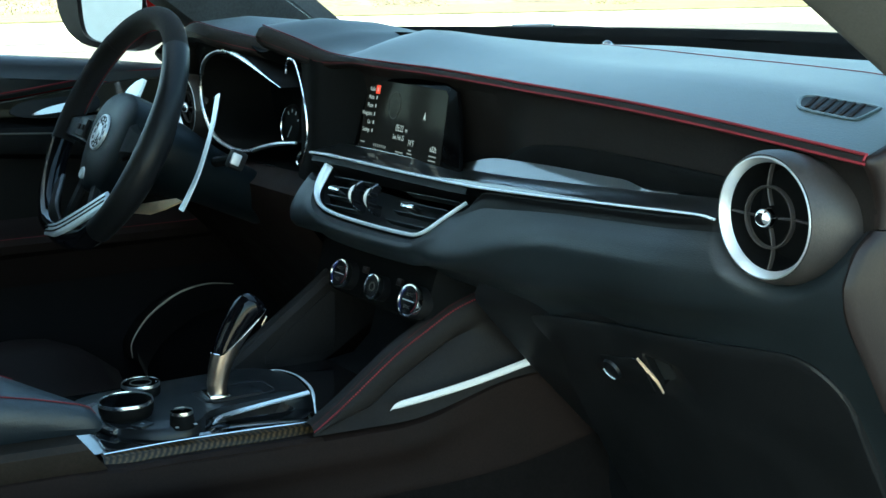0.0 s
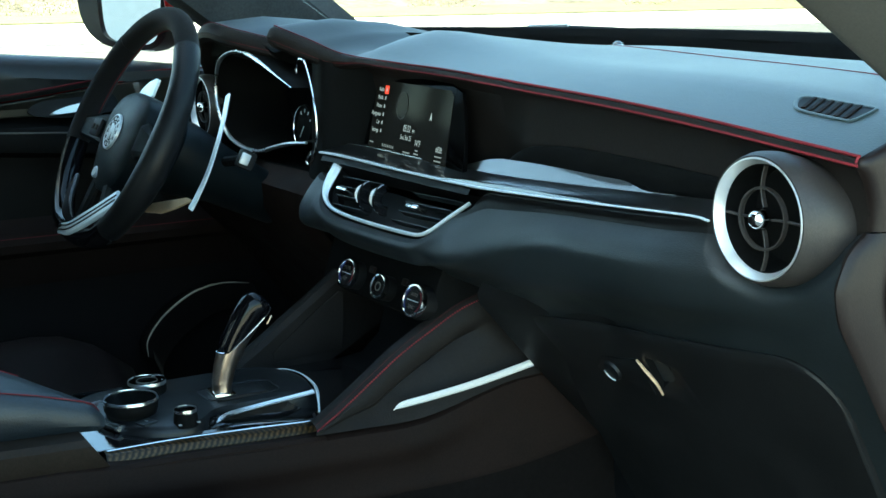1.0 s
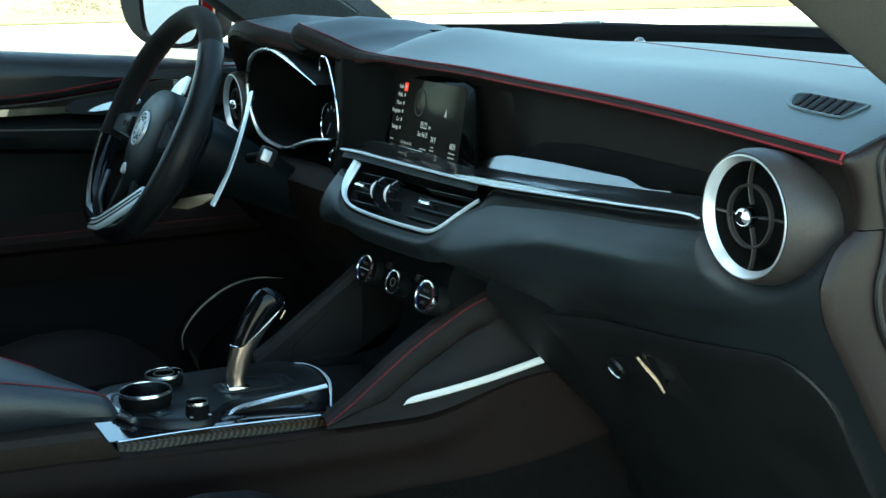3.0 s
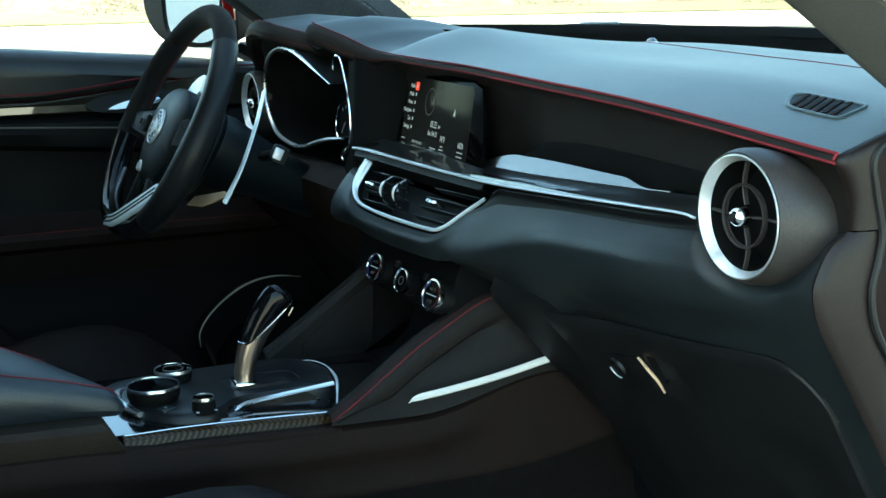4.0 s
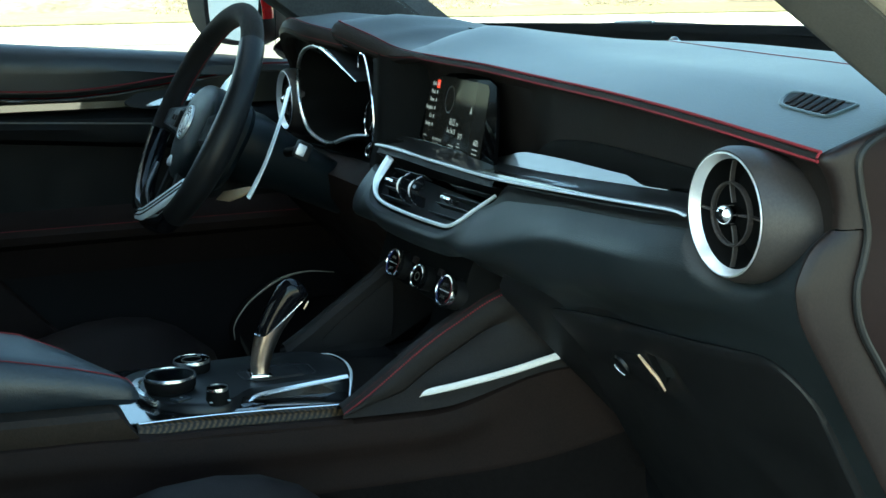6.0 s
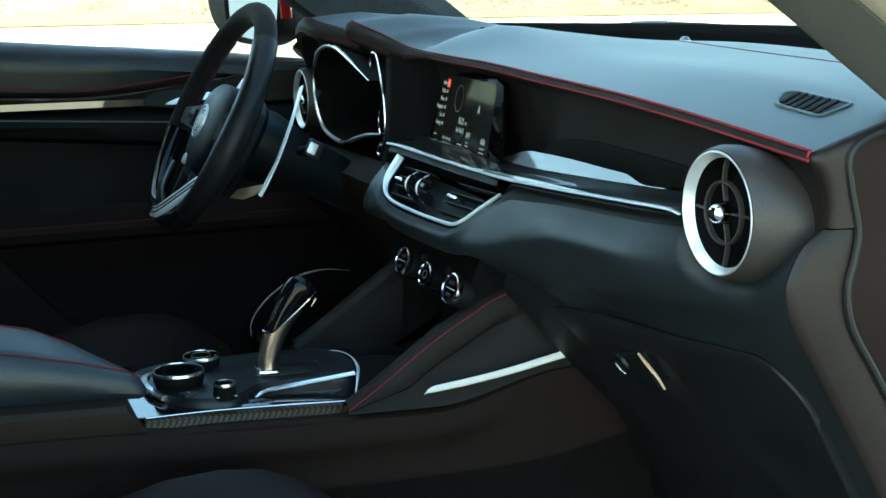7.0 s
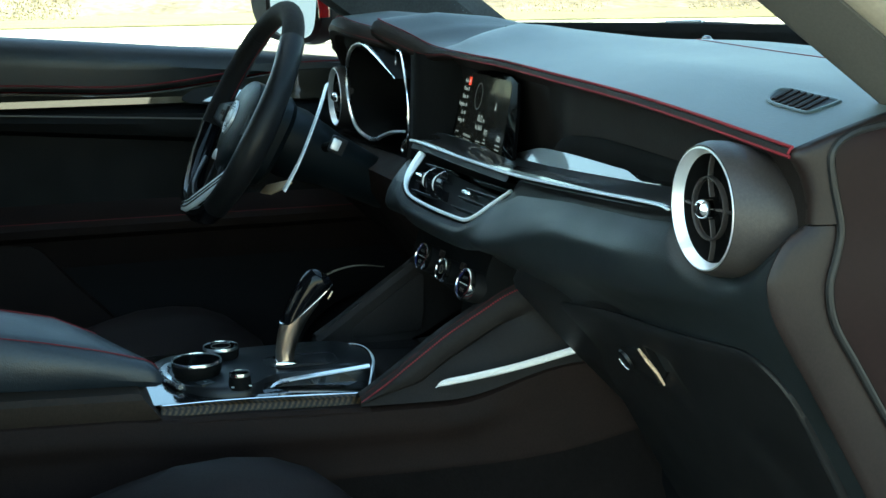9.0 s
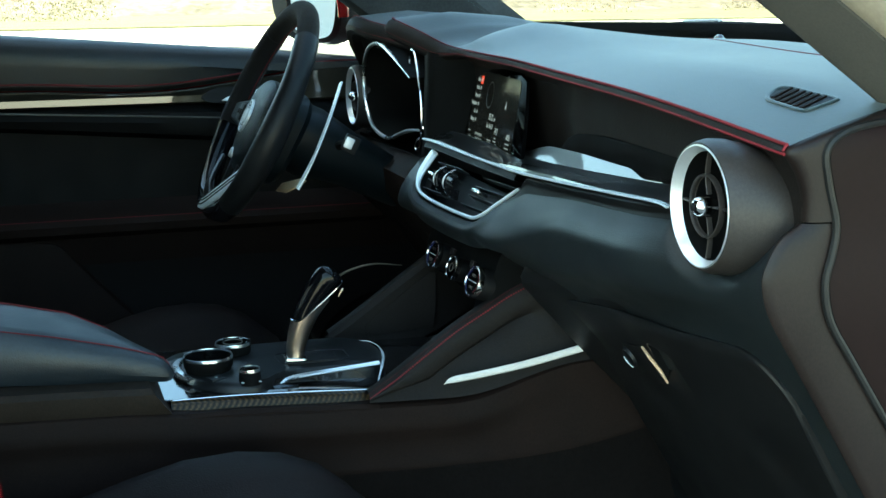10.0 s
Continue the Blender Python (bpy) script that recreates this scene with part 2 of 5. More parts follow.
def lathe(profile, m=Matrix(), n=40):
    """A profile of (radius, height) turned round the z of m."""
    rings = [[m @ Vector((r * math.cos(2 * math.pi * k / n), r * math.sin(2 * math.pi * k / n), h)) for k in range(n)] for r, h in profile]
    return loft(rings, True, False, False)


def slab(outline, depth, m=Matrix(), bevel=0.0):
    """A flat outline of (x, y) in m, thickened along its z to depth."""
    bm = bmesh.new()
    top = [bm.verts.new((x, y, depth)) for x, y in outline]
    low = [bm.verts.new((x, y, 0)) for x, y in outline]
    n = len(top)
    bm.faces.new(top)
    bm.faces.new(low[::-1])
    rim = [bm.faces.new((low[i], low[(i + 1) % n], top[(i + 1) % n], top[i])) for i in range(n)]
    if bevel:
        edges = [e for e in bm.edges if all(v in top for v in e.verts)]
        bmesh.ops.bevel(bm, geom=edges, offset=bevel, segments=2, profile=0.5, affect="EDGES")
    bmesh.ops.recalc_face_normals(bm, faces=bm.faces)
    bmesh.ops.transform(bm, matrix=m, verts=bm.verts)
    return bm


def merge(*bms):
    out = bmesh.new()
    for b in bms:
        me = bpy.data.meshes.new("piece")
        b.to_mesh(me)
        b.free()
        out.from_mesh(me)
        bpy.data.meshes.remove(me)
    return out


def thick(bm, d):
    """Gives an open sheet a thickness, inwards."""
    bmesh.ops.recalc_face_normals(bm, faces=bm.faces)
    bmesh.ops.solidify(bm, geom=list(bm.faces), thickness=d)
    return bm


def part(name, bm, material, parent=None, label="", sharp=35):
    me = bpy.data.meshes.new(name)
    bm.to_mesh(me)
    bm.free()
    me.materials.append(material)
    me.polygons.foreach_set("use_smooth", [True] * len(me.polygons))
    me.set_sharp_from_angle(angle=radians(sharp))
    ob = new(name, me)
    if parent:
        ob.parent = parent
        ob.matrix_parent_inverse = parent.matrix_world.inverted()
    if label:
        tagged(ob, label)
    return ob


def thing(name, label, category, at=(0, 0, 0), group="", kind=""):
    ob = new(name)
    ob.location = at
    ob.empty_display_size = 0.05
    bpy.context.view_layer.update()
    return tagged(ob, label, category, group, kind)


def solid(name, bm, material, label, category="", kind="", sharp=35):
    return tagged(part(name, bm, material, sharp=sharp), label, category, kind=kind)


def axes(origin, right, out):
    """A frame with x along right and z along out."""
    z = Vector(out).normalized()
    x = (Vector(right) - z * Vector(right).dot(z)).normalized()
    y = z.cross(x)
    m = Matrix((x, y, z)).transposed().to_4x4()
    m.translation = Vector(origin)
    return m


def words(name, body, size, m, material, parent, align="LEFT", squeeze=1.0):
    cu = bpy.data.curves.new(name, "FONT")
    cu.body, cu.size, cu.align_x, cu.extrude = body, size, align, 0.00005
    ob = bpy.data.objects.new(name, cu)
    scene.collection.objects.link(ob)
    bpy.context.view_layer.update()
    me = bpy.data.meshes.new_from_object(ob.evaluated_get(bpy.context.evaluated_depsgraph_get()))
    bpy.data.objects.remove(ob)
    me.transform(m @ Matrix.Diagonal((squeeze, 1, 1, 1)))
    me.materials.clear()
    me.materials.append(material)
    ob = new(name, me)
    ob.parent = parent
    ob.matrix_parent_inverse = parent.matrix_world.inverted()
    return ob


def smooth(a, b, x):
    t = min(max((x - a) / (b - a), 0), 1)
    return t * t * (3 - 2 * t)


def curve_at(samples, x):
    """Interpolates samples, sorted by x, at x."""
    xs = [s[0] for s in samples]
    return Vector((x, np.interp(x, xs, [s[1] for s in samples]), np.interp(x, xs, [s[2] for s in samples])))


# ---- outdoors ----
bm = bmesh.new()
bmesh.ops.create_grid(bm, x_segments=8, y_segments=8, size=1500)
solid("ground", bm, M_ASPHALT, "grey asphalt lot reaching the horizon", "ground", "structure")
# Unseen block, added only to keep direct sun off the car.
solid("shade_block", rbox((22, 10, 22), 0.1, pose(-8, -19, 11)), M_WALL, "unseen plain block behind the car, added to shade it", "building", "structure")
solid("pavement", rbox((66, 120, 0.03), 0.01, pose(35.5, -20, 0.015)), M_CONCRETE, "pale sunlit concrete beside the lot", "pavement", "structure")
solid("road", rbox((26, 900, 0.03), 0.01, pose(-46, 60, 0.015)), M_CONCRETE, "pale sunlit concrete road beyond the lot", "road", "structure")
solid("pavement", rbox((500, 360, 0.03), 0.01, pose(218, 215, 0.015)), M_CONCRETE, "pale sunlit concrete apron ahead of the car", "pavement", "structure")
solid("grass_strip", rbox((54, 700, 0.12), 0.05, pose(-86, 60, 0.06)), M_GRASS, "strip of dry yellow-green grass beside the lot", "grass", "stuff")
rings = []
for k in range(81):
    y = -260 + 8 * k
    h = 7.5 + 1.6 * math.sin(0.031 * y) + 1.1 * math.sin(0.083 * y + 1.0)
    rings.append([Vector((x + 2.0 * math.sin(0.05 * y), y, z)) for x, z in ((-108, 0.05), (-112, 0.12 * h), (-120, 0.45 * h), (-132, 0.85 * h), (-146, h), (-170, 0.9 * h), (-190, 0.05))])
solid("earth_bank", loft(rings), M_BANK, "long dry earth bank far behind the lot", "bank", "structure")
for k in range(34):
    y = -200 + k * 17 + random.uniform(-6, 6)
    bm = bmesh.new()
    w, h = random.uniform(2.5, 5.5), random.uniform(1.8, 4.2)
    for j in range(1700):
        a, r = random.uniform(0, 6.283), math.sqrt(random.random())
        z = random.random()
        rr = r * w * math.sqrt(max(0.05, 1 - (z - 0.25) ** 2 * 1.2))
        c = Vector((rr * math.cos(a) * 0.6, rr * math.sin(a), 0.12 + z * h))
        q = Euler((random.uniform(0, 6), random.uniform(0, 6), random.uniform(0, 6))).to_matrix()
        s = random.uniform(0.05, 0.13)
        bm.faces.new([bm.verts.new(c + q @ Vector(p) * s) for p in ((-1, 0, 0), (0, -0.45, 0.1), (1, 0, 0), (0, 0.45, 0.1))])
    ob = solid("shrub", bm, M_LEAF, "brown-green rounded shrub on the grass strip", "shrub")
    ob.location = (-84 - random.uniform(0, 8), y, 0)

# ---- car shell ----
HOOD = [(-0.69, 0.055, 1.085), (-0.640, 0.025, 1.128), (-0.595, 0.0, 1.166), (-0.525, -0.012, 1.182), (-0.455, 0.004, 1.172), (-0.385, 0.070, 1.152),
        (-0.312, 0.050, 1.164), (-0.268, -0.016, 1.1815), (-0.212, 0.010, 1.163), (-0.160, 0.032, 1.146), (-0.02, 0.034, 1.140), (0.10, 0.034, 1.137),
        (0.25, 0.034, 1.130), (0.40, 0.034, 1.123), (0.52, 0.034, 1.115), (0.62, 0.034, 1.1065), (0.688, 0.034, 1.1005)]
LIP = spl(HOOD, 160)
SILVER = spl([(-0.170, 0.001, 1.022), (-0.10, -0.001, 1.024), (0.05, 0.0, 1.023), (0.20, 0.0, 1.024), (0.32, 0.0, 1.029), (0.45, 0.0, 1.036), (0.545, 0.0, 1.0415), (0.569, 0.0, 1.0405)], 80)

solid("floor", rbox((1.5, 3.0, 0.04), 0.01, pose(0, -0.75, 0.40)), M_CARPET, "black carpeted car floor", "floor", "structure")
solid("wall_front", rbox((1.5, 0.04, 0.66), 0.01, pose(0, 0.56, 0.75)), M_CARPET, "dark footwell bulkhead under the dashboard", "wall", "structure")
solid("ceiling", rbox((1.42, 1.95, 0.05), 0.02, pose(0, -1.33, 1.63)), M_ROOF, "dark fabric headliner of the car roof", "ceiling", "structure")
solid("wall_back", rbox((1.5, 0.05, 0.80), 0.02, pose(0, -2.3, 0.80)), M_ROOF, "dark rear end of the cabin", "wall", "structure")


for side in (-1, 1):
    solid("wall_left" if side < 0 else "wall_right", rbox((0.05, 1.25, 0.76), 0.02, pose(side * 0.78, -1.72, 0.76)), M_ROOF, "dark rear door panel", "wall", "structure")
    solid("trim", loft([[Vector((side * (0.775 - 0.30 * max(z - 1.1, 0)) + a, -1.06 - 0.1 * (z - 1.1) + b, z)) for a, b in ((-0.04, -0.07), (0.04, -0.07), (0.04, 0.07), (-0.04, 0.07))] for z in (0.42, 1.1, 1.62)], True, caps=True), M_ROOF, "dark pillar behind the front seats", "pillar", "structure")


for k, side in enumerate((-1, 1)):
    pane = loft([[Vector((side * (0.79 - 0.30 * (z - 1.13)), y, z)) for y in (-2.26, -1.12)] for z in (1.13, 1.61)])
    solid("window_%d" % (k + 1), thick(pane, 0.004), M_TINT, "dark tinted rear side window", "window", "structure").visible_shadow = False


def pillar_path(side):
    """The inner rear edge of a windscreen pillar, from the dash to the roof."""
    if side < 0:
        return [Vector((0.28 * (z - 1.18) - 0.735, 0.17 - 1.42 * (z - 1.18), z)) for z in (1.02, 1.12, 1.18, 1.26, 1.36, 1.48, 1.60)]
    return [Vector((0.638 - 0.49 * (z - 1.18), 0.067 - 1.09 * (z - 1.18), z)) for z in (1.08, 1.14, 1.18, 1.22, 1.25)] + [Vector((0.6037 - 0.12 * (z - 1.25), -0.0093 - 1.42 * (z - 1.25), z)) for z in (1.36, 1.48, 1.60)]


def pillar_ring(p, side, pts):
    return [p + Vector((side * a, b + (0.04 if side < 0 and b < -0.04 else 0.035 if side < 0 and b > 0.07 else 0), 0)) for a, b in pts]


PILLAR_TRIM = [(-0.024, -0.152), (-0.016, -0.160), (0.0, -0.162), (0.026, -0.160), (0.030, -0.150), (0.045, 0.10), (0.04, 0.135), (0.02, 0.14), (-0.01, 0.08), (-0.022, -0.05)]
PILLAR_FLANGE = [(0.032, -0.158), (0.045, -0.158), (0.066, -0.150), (0.074, -0.140), (0.068, -0.11), (0.034, -0.12)]
PILLAR_SKIN = [(0.078, -0.142), (0.10, -0.135), (0.11, -0.10), (0.10, 0.06), (0.050, 0.08), (0.072, -0.10)]
NEAR_TRIM = [(0.0, 0.0), (0.004, -0.003), (0.012, -0.003), (0.045, 0.006), (0.076, 0.017), (0.080, 0.026), (0.078, 0.12), (0.050, 0.20), (0.030, 0.21), (0.004, 0.09)]
NEAR_FLANGE = [(0.080, 0.018), (0.094, 0.017), (0.116, 0.028), (0.131, 0.043), (0.126, 0.07), (0.084, 0.05)]
NEAR_SKIN = [(0.135, 0.043), (0.155, 0.048), (0.170, 0.09), (0.16, 0.22), (0.11, 0.24), (0.130, 0.09)]
for side in (-1, 1):
    trim, flange, skin = (NEAR_TRIM, NEAR_FLANGE, NEAR_SKIN) if side > 0 else (PILLAR_TRIM, PILLAR_FLANGE, PILLAR_SKIN)
    pil = thing("windscreen_pillar", "grey fabric-trimmed windscreen pillar" if side > 0 else "windscreen pillar on the driver side, darkened for shade", "pillar", (side * 0.70, 0.15, 1.14))
    # Driver side takes the dark headliner colour to paint its shade.
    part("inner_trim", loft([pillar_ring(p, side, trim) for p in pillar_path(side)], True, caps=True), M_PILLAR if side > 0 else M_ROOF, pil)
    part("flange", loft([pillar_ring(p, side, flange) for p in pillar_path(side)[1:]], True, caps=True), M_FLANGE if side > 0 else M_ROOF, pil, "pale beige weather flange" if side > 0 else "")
    part("outer_panel", loft([pillar_ring(p, side, skin) for p in pillar_path(side)[1:]], True, caps=True), M_PAINT, pil, "glossy red painted body panel")

# windscreen, cowl and wiper
ws = thing("windscreen", "clear raked windscreen with a black lower band", "windscreen", (0, 0.6, 1.12))
rows_ws = [[Vector((x * (0.76 - 0.30 * v) / 0.76, (0.62 - 0.30 * (x / 0.76) ** 2) * (1 - v) + (-0.38 - 0.06 * (x / 0.76) ** 2) * v, 1.145 + 0.46 * v)) for x in np.linspace(-0.74, 0.74, 25)] for v in np.linspace(0, 1, 9)]
g = part("pane", thick(loft(rows_ws), 0.004), M_GLASS, ws)
g.visible_shadow = False
band = [[Vector((x, 0.615 - 0.30 * (x / 0.76) ** 2 - d, z)) for x in np.linspace(-0.745, 0.745, 40)] for d, z in ((0.030, 1.08), (0.022, 1.12), (0.014, 1.150), (0.008, 1.164), (0.003, 1.166), (-0.004, 1.16))]
part("cowl_band", thick(loft(band), 0.006), M_BAND, ws, "black ceramic band along the lower edge")
part("scuttle", thick(loft([[Vector((x, y - 0.20 * (x / 0.76) ** 2, z)) for x in np.linspace(-0.78, 0.78, 24)] for y, z in ((0.60, 1.150), (0.66, 1.156), (0.72, 1.150), (0.85, 1.10))]), 0.004), M_BAND, ws, "black plastic scuttle panel")
wp = thing("windscreen_wiper", "dark wiper arm and blade resting on the glass", "wiper", (-0.46, 0.585, 1.16))
arm = spl([(-0.60, 0.535, 1.158), (-0.54, 0.56, 1.161), (-0.46, 0.585, 1.163), (-0.38, 0.61, 1.162), (-0.28, 0.63, 1.159)], 20)
part("blade", sweep(arm, bar(0.010, 0.007)), M_RUBBER, wp)
part("arm", sweep([p + Vector((0.02, 0.004, 0.004)) for p in arm[5:11]], bar(0.010, 0.006)), M_SILVER, wp, "grey metal arm catching the light")

# passenger-side door jamb
SEAL = [(0.30, 1.128), (0.17, 1.124), (0.113, 1.117), (0.078, 1.111), (0.061, 1.098), (0.063, 1.075), (0.071, 1.043), (0.069, 1.022), (0.064, 0.998), (0.070, 0.970), (0.091, 0.936), (0.128, 0.878), (0.185, 0.79), (0.26, 0.68), (0.33, 0.58)]
seal = spl([(0.697, y, z) for y, z in SEAL], 70)
jamb = thing("door_jamb", "dark red-brown door jamb with a black rubber seal", "door jamb", (0.70, 0.3, 0.8))
part("body_panel", loft([[p + Vector((0.0, 0.004, 0)), Vector((0.705, p.y + 0.05, p.z)), Vector((0.72, max(p.y + 0.12, 0.36), p.z)), Vector((0.80, 0.60, p.z))] for p in seal]), M_JAMB, jamb)
part("rubber_seal", tube(seal, 0.0030, 8, (1, 0, 0)), M_RUBBER, jamb, "rounded black rubber seal")

# ---- dashboard ----
dash = thing("dashboard", "black leather dashboard with double red stitching", "dashboard", (0, 0.1, 1.0))


def top_point(x, y, yl, zl):
    """Height of the pad's upper skin."""
    zb = 1.147 + 0.007 * math.exp(-((x - 0.12) / 0.2) ** 2)
    mid = zl + 0.0145 + 0.012 * smooth(0.1, 0.6, x) - 0.006 * smooth(-0.16, -0.24, x)
    mid += 0.016 * math.exp(-((x + 0.06) / (0.14 if x > -0.06 else 0.06)) ** 2)
    w = 0.028 if x < -0.095 else 0.085
    bulge = 0.0085 * math.exp(-((x + 0.095) / w) ** 2) * smooth(yl, yl + 0.030, y) * smooth(0.20, 0.08, y)
    bulge -= 0.005 * math.exp(-((x + 0.152) / 0.028) ** 2) * smooth(yl + 0.01, yl + 0.06, y) * smooth(0.20, 0.12, y)
    t = (y - yl) / 0.09
    if y < yl + 0.09:
        return zl + (mid - zl) * t * (1.25 - 0.25 * t) + bulge
    u = smooth(yl + 0.09, 0.36, y)
    z = mid + (zb - mid) * u
    return z + bulge - 0.40 * max(0, y - 0.36)


YS = (0.006, 0.014, 0.026, 0.042, 0.06, 0.085)
def hood_roll(x):
    """How much deeper the rolled edge is on the instrument hoods."""
    return 0.76 + 1.5 * smooth(-0.10, -0.22, x)


rings = []
for p in LIP:
    yl, zl, hr = p.y, p.z, hood_roll(p.x)
    b = 0.008 * (hr - 0.76) / 1.5
    r = [(yl + 0.016, zl - 0.0125 * hr), (yl + 0.003 - 0.6 * b, zl - 0.0122 * hr), (yl - 0.0022 - b, zl - 0.0092 * hr), (yl - 0.0030 - 1.05 * b, zl - 0.0055 * hr), (yl - 0.0018 - 0.55 * b, zl - 0.0014 * hr), (yl, zl)]
    r += [(yl + d, top_point(p.x, yl + d, yl, zl)) for d in YS]
    r += [(y, top_point(p.x, y, yl, zl)) for y in (0.15, 0.19, 0.23, 0.27, 0.31, 0.345, 0.39, 0.45, 0.52)]
    rings.append([Vector((p.x, a, b)) for a, b in r])
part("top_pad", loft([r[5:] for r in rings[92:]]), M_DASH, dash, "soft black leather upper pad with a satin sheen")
part("instrument_hood", loft([r[5:] for r in rings[:93]]), M_HOOD, dash, "leather hoods over the instruments, darkened for their shade")
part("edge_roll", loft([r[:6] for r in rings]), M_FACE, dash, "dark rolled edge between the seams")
for name, dy, dz in (("upper_stitching", 0.0, 0.0012), ("lower_stitching", -0.0022, -0.0056)):
    part(name, tube([p + Vector((0, dy, dz)) for p in LIP[114:]], 0.0013, 6), M_RED, dash, "raised bright red seam")
    # Same seam in darker reds: its loss of light is painted in.
    part(name, tube([p + Vector((0, dy, dz)) for p in LIP[96:115]], 0.0013, 6, scale=lambda u: 0.75 + 0.25 * u), M_RED_MID, dash, "raised red seam in a darkened tone")
    part(name, tube([p + Vector((0, dy - 0.008 * (hood_roll(p.x) - 0.76) / 1.5 * (1 if dz < 0 else 0), dz * (1.25 * hood_roll(p.x) if dz < 0 else 1))) for p in LIP[8:97]], 0.0009, 6, scale=lambda u: 0.8 + 0.1 * u), M_RED_DIM, dash, "red seam along the hood edge, dimmed for shade")
st2 = []
for x, y in ((-0.01, 0.345), (0.03, 0.318), (0.08, 0.298), (0.14, 0.287), (0.22, 0.278), (0.31, 0.268), (0.40, 0.257), (0.48, 0.244), (0.53, 0.235), (0.60, 0.215)):
    q = curve_at(LIP, x)
    st2.append((x, y, top_point(x, y, q.y, q.z) + 0.0004))
part("rear_stitching", tube(spl(st2, 30), 0.00045, 6), M_RED, dash, "thin red seam across the pad")

EDGE_UP = [(0.034, 1.103), (0.037, 1.094), (0.0445, 1.076), (0.0485, 1.060), (0.049, 1.047)]
EDGE_LOW = [(0.047, 1.0435), (0.030, 1.030), (0.0195, 1.010), (0.018, 0.996), (0.024, 0.975), (0.041, 0.945), (0.076, 0.887), (0.106, 0.836), (0.150, 0.762), (0.21, 0.66)]


def edge_y(z):
    """The dash end's front edge at a height."""
    return float(np.interp(z, [q[1] for q in EDGE_LOW][::-1], [q[0] for q in EDGE_LOW][::-1]))


# front face under the lip
rings = []
for i in range(61):
    x = -0.165 + 0.853 * i / 60
    p = curve_at(LIP, x)
    s = curve_at(SILVER, x)
    e = smooth(0.60, 0.688, x)
    k = 0.014 * smooth(0.26, 0.15, x)
    pts = []
    for u, y in ((0.0, p.y + 0.014), (0.12, p.y + 0.018 + 0.6 * k), (0.38, 0.050 + k), (0.68, 0.056 + k), (1.0, 0.062 + k)):
        z = (p.z - 0.0085) * (1 - u) + 1.018 * u
        ye = float(np.interp(z, [q[1] for q in EDGE_UP][::-1], [q[0] for q in EDGE_UP][::-1]))
        pts.append(Vector((x, y + (ye + 0.0005 - y) * e, z)))
    rings.append(pts)
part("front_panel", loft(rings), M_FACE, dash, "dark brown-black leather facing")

# hood undersides and instrument recess
rings = []
for p in LIP[4:56]:
    c = Vector((-0.375, 0, 1.08))
    inner = c + (Vector((p.x, 0, p.z)) - c) * 0.86
    rings.append([Vector((p.x, p.y + 0.012, p.z - 0.011 * hood_roll(p.x))), Vector((p.x, p.y + 0.02, p.z - 0.02 * hood_roll(p.x))), Vector((inner.x, 0.03, inner.z)), Vector((inner.x, 0.15, inner.z - 0.02))])
part("hood_lining", loft(rings), M_BAND, dash)
part("cluster_recess", loft([[Vector((x, 0.15, 1.17)), Vector((x, 0.15, 1.0)), Vector((x, 0.10, 0.985)), Vector((x, 0.02, 0.985)), Vector((x, 0.03, 0.94))] for x in (-0.66, -0.16)]), M_BAND, dash)
part("column_surround", loft([[Vector((x, y + d, z)) for d, z in ((0.004, curve_at(LIP, x).z - 0.012), (0.003, 1.10), (0.001, 1.06), (0.0, 1.02), (-0.006, 0.985), (0.006, 0.955), (0.05, 0.94))] for x, y in ((-0.230, 0.016), (-0.205, 0.012), (-0.188, 0.008), (-0.180, 0.009), (-0.173, 0.016), (-0.166, 0.026), (-0.157, 0.038), (-0.146, 0.049), (-0.132, 0.058), (-0.116, 0.066))]), M_BAND, dash, "", 89)
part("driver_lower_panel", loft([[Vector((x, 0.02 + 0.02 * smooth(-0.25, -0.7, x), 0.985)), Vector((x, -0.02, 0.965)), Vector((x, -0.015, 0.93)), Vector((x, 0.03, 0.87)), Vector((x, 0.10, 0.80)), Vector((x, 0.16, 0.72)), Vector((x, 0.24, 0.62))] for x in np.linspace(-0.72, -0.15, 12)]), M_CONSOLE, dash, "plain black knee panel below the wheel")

part("core", rbox((1.36, 0.30, 0.46), 0.02, pose(-0.01, 0.335, 0.86)), M_DARK, dash, "plain black body under the pad")

# carbon shelf and its silver edge
rings = []
for i in range(81):
    x = -0.168 + 0.737 * i / 80
    s = curve_at(SILVER, x)
    g = 0.0155 * smooth(0.10, 0.20, x) * (1 - 0.60 * smooth(0.22, 0.48, x)) * smooth(0.455, 0.405, x)
    h = smooth(0.44, 0.26, x) * smooth(0.12, 0.20, x)
    rings.append([Vector((x, y, z)) for y, z in ((0.0010, s.z + 0.0004), (0.0016 + 0.0010 * h, s.z + 0.0014 + 0.0030 * h), (0.004 + 0.0012 * h, s.z + 0.0021 + 0.0026 * h), (0.012, s.z + 0.0036), (0.024, s.z + 0.0056), (0.032, s.z + 0.0074), (0.0345, s.z + 0.0088), (0.0347 + 0.54 * g, s.z + 0.0095 + 0.96 * g), (0.0355 + 0.72 * g, s.z + 0.0095 + 0.70 * g), (0.070, s.z + 0.0095))])
part("carbon_lip", loft([r[:2] for r in rings]), M_CARBON_H, dash, "glossy front lip of the shelf")
part("carbon_trim", loft([r[1:7] for r in rings]), M_CARBON, dash, "lacquered carbon-fibre shelf trim")
part("carbon_hump", loft([r[6:] for r in rings[:72]]), M_CARBON_H, dash, "raised glossy carbon facet")
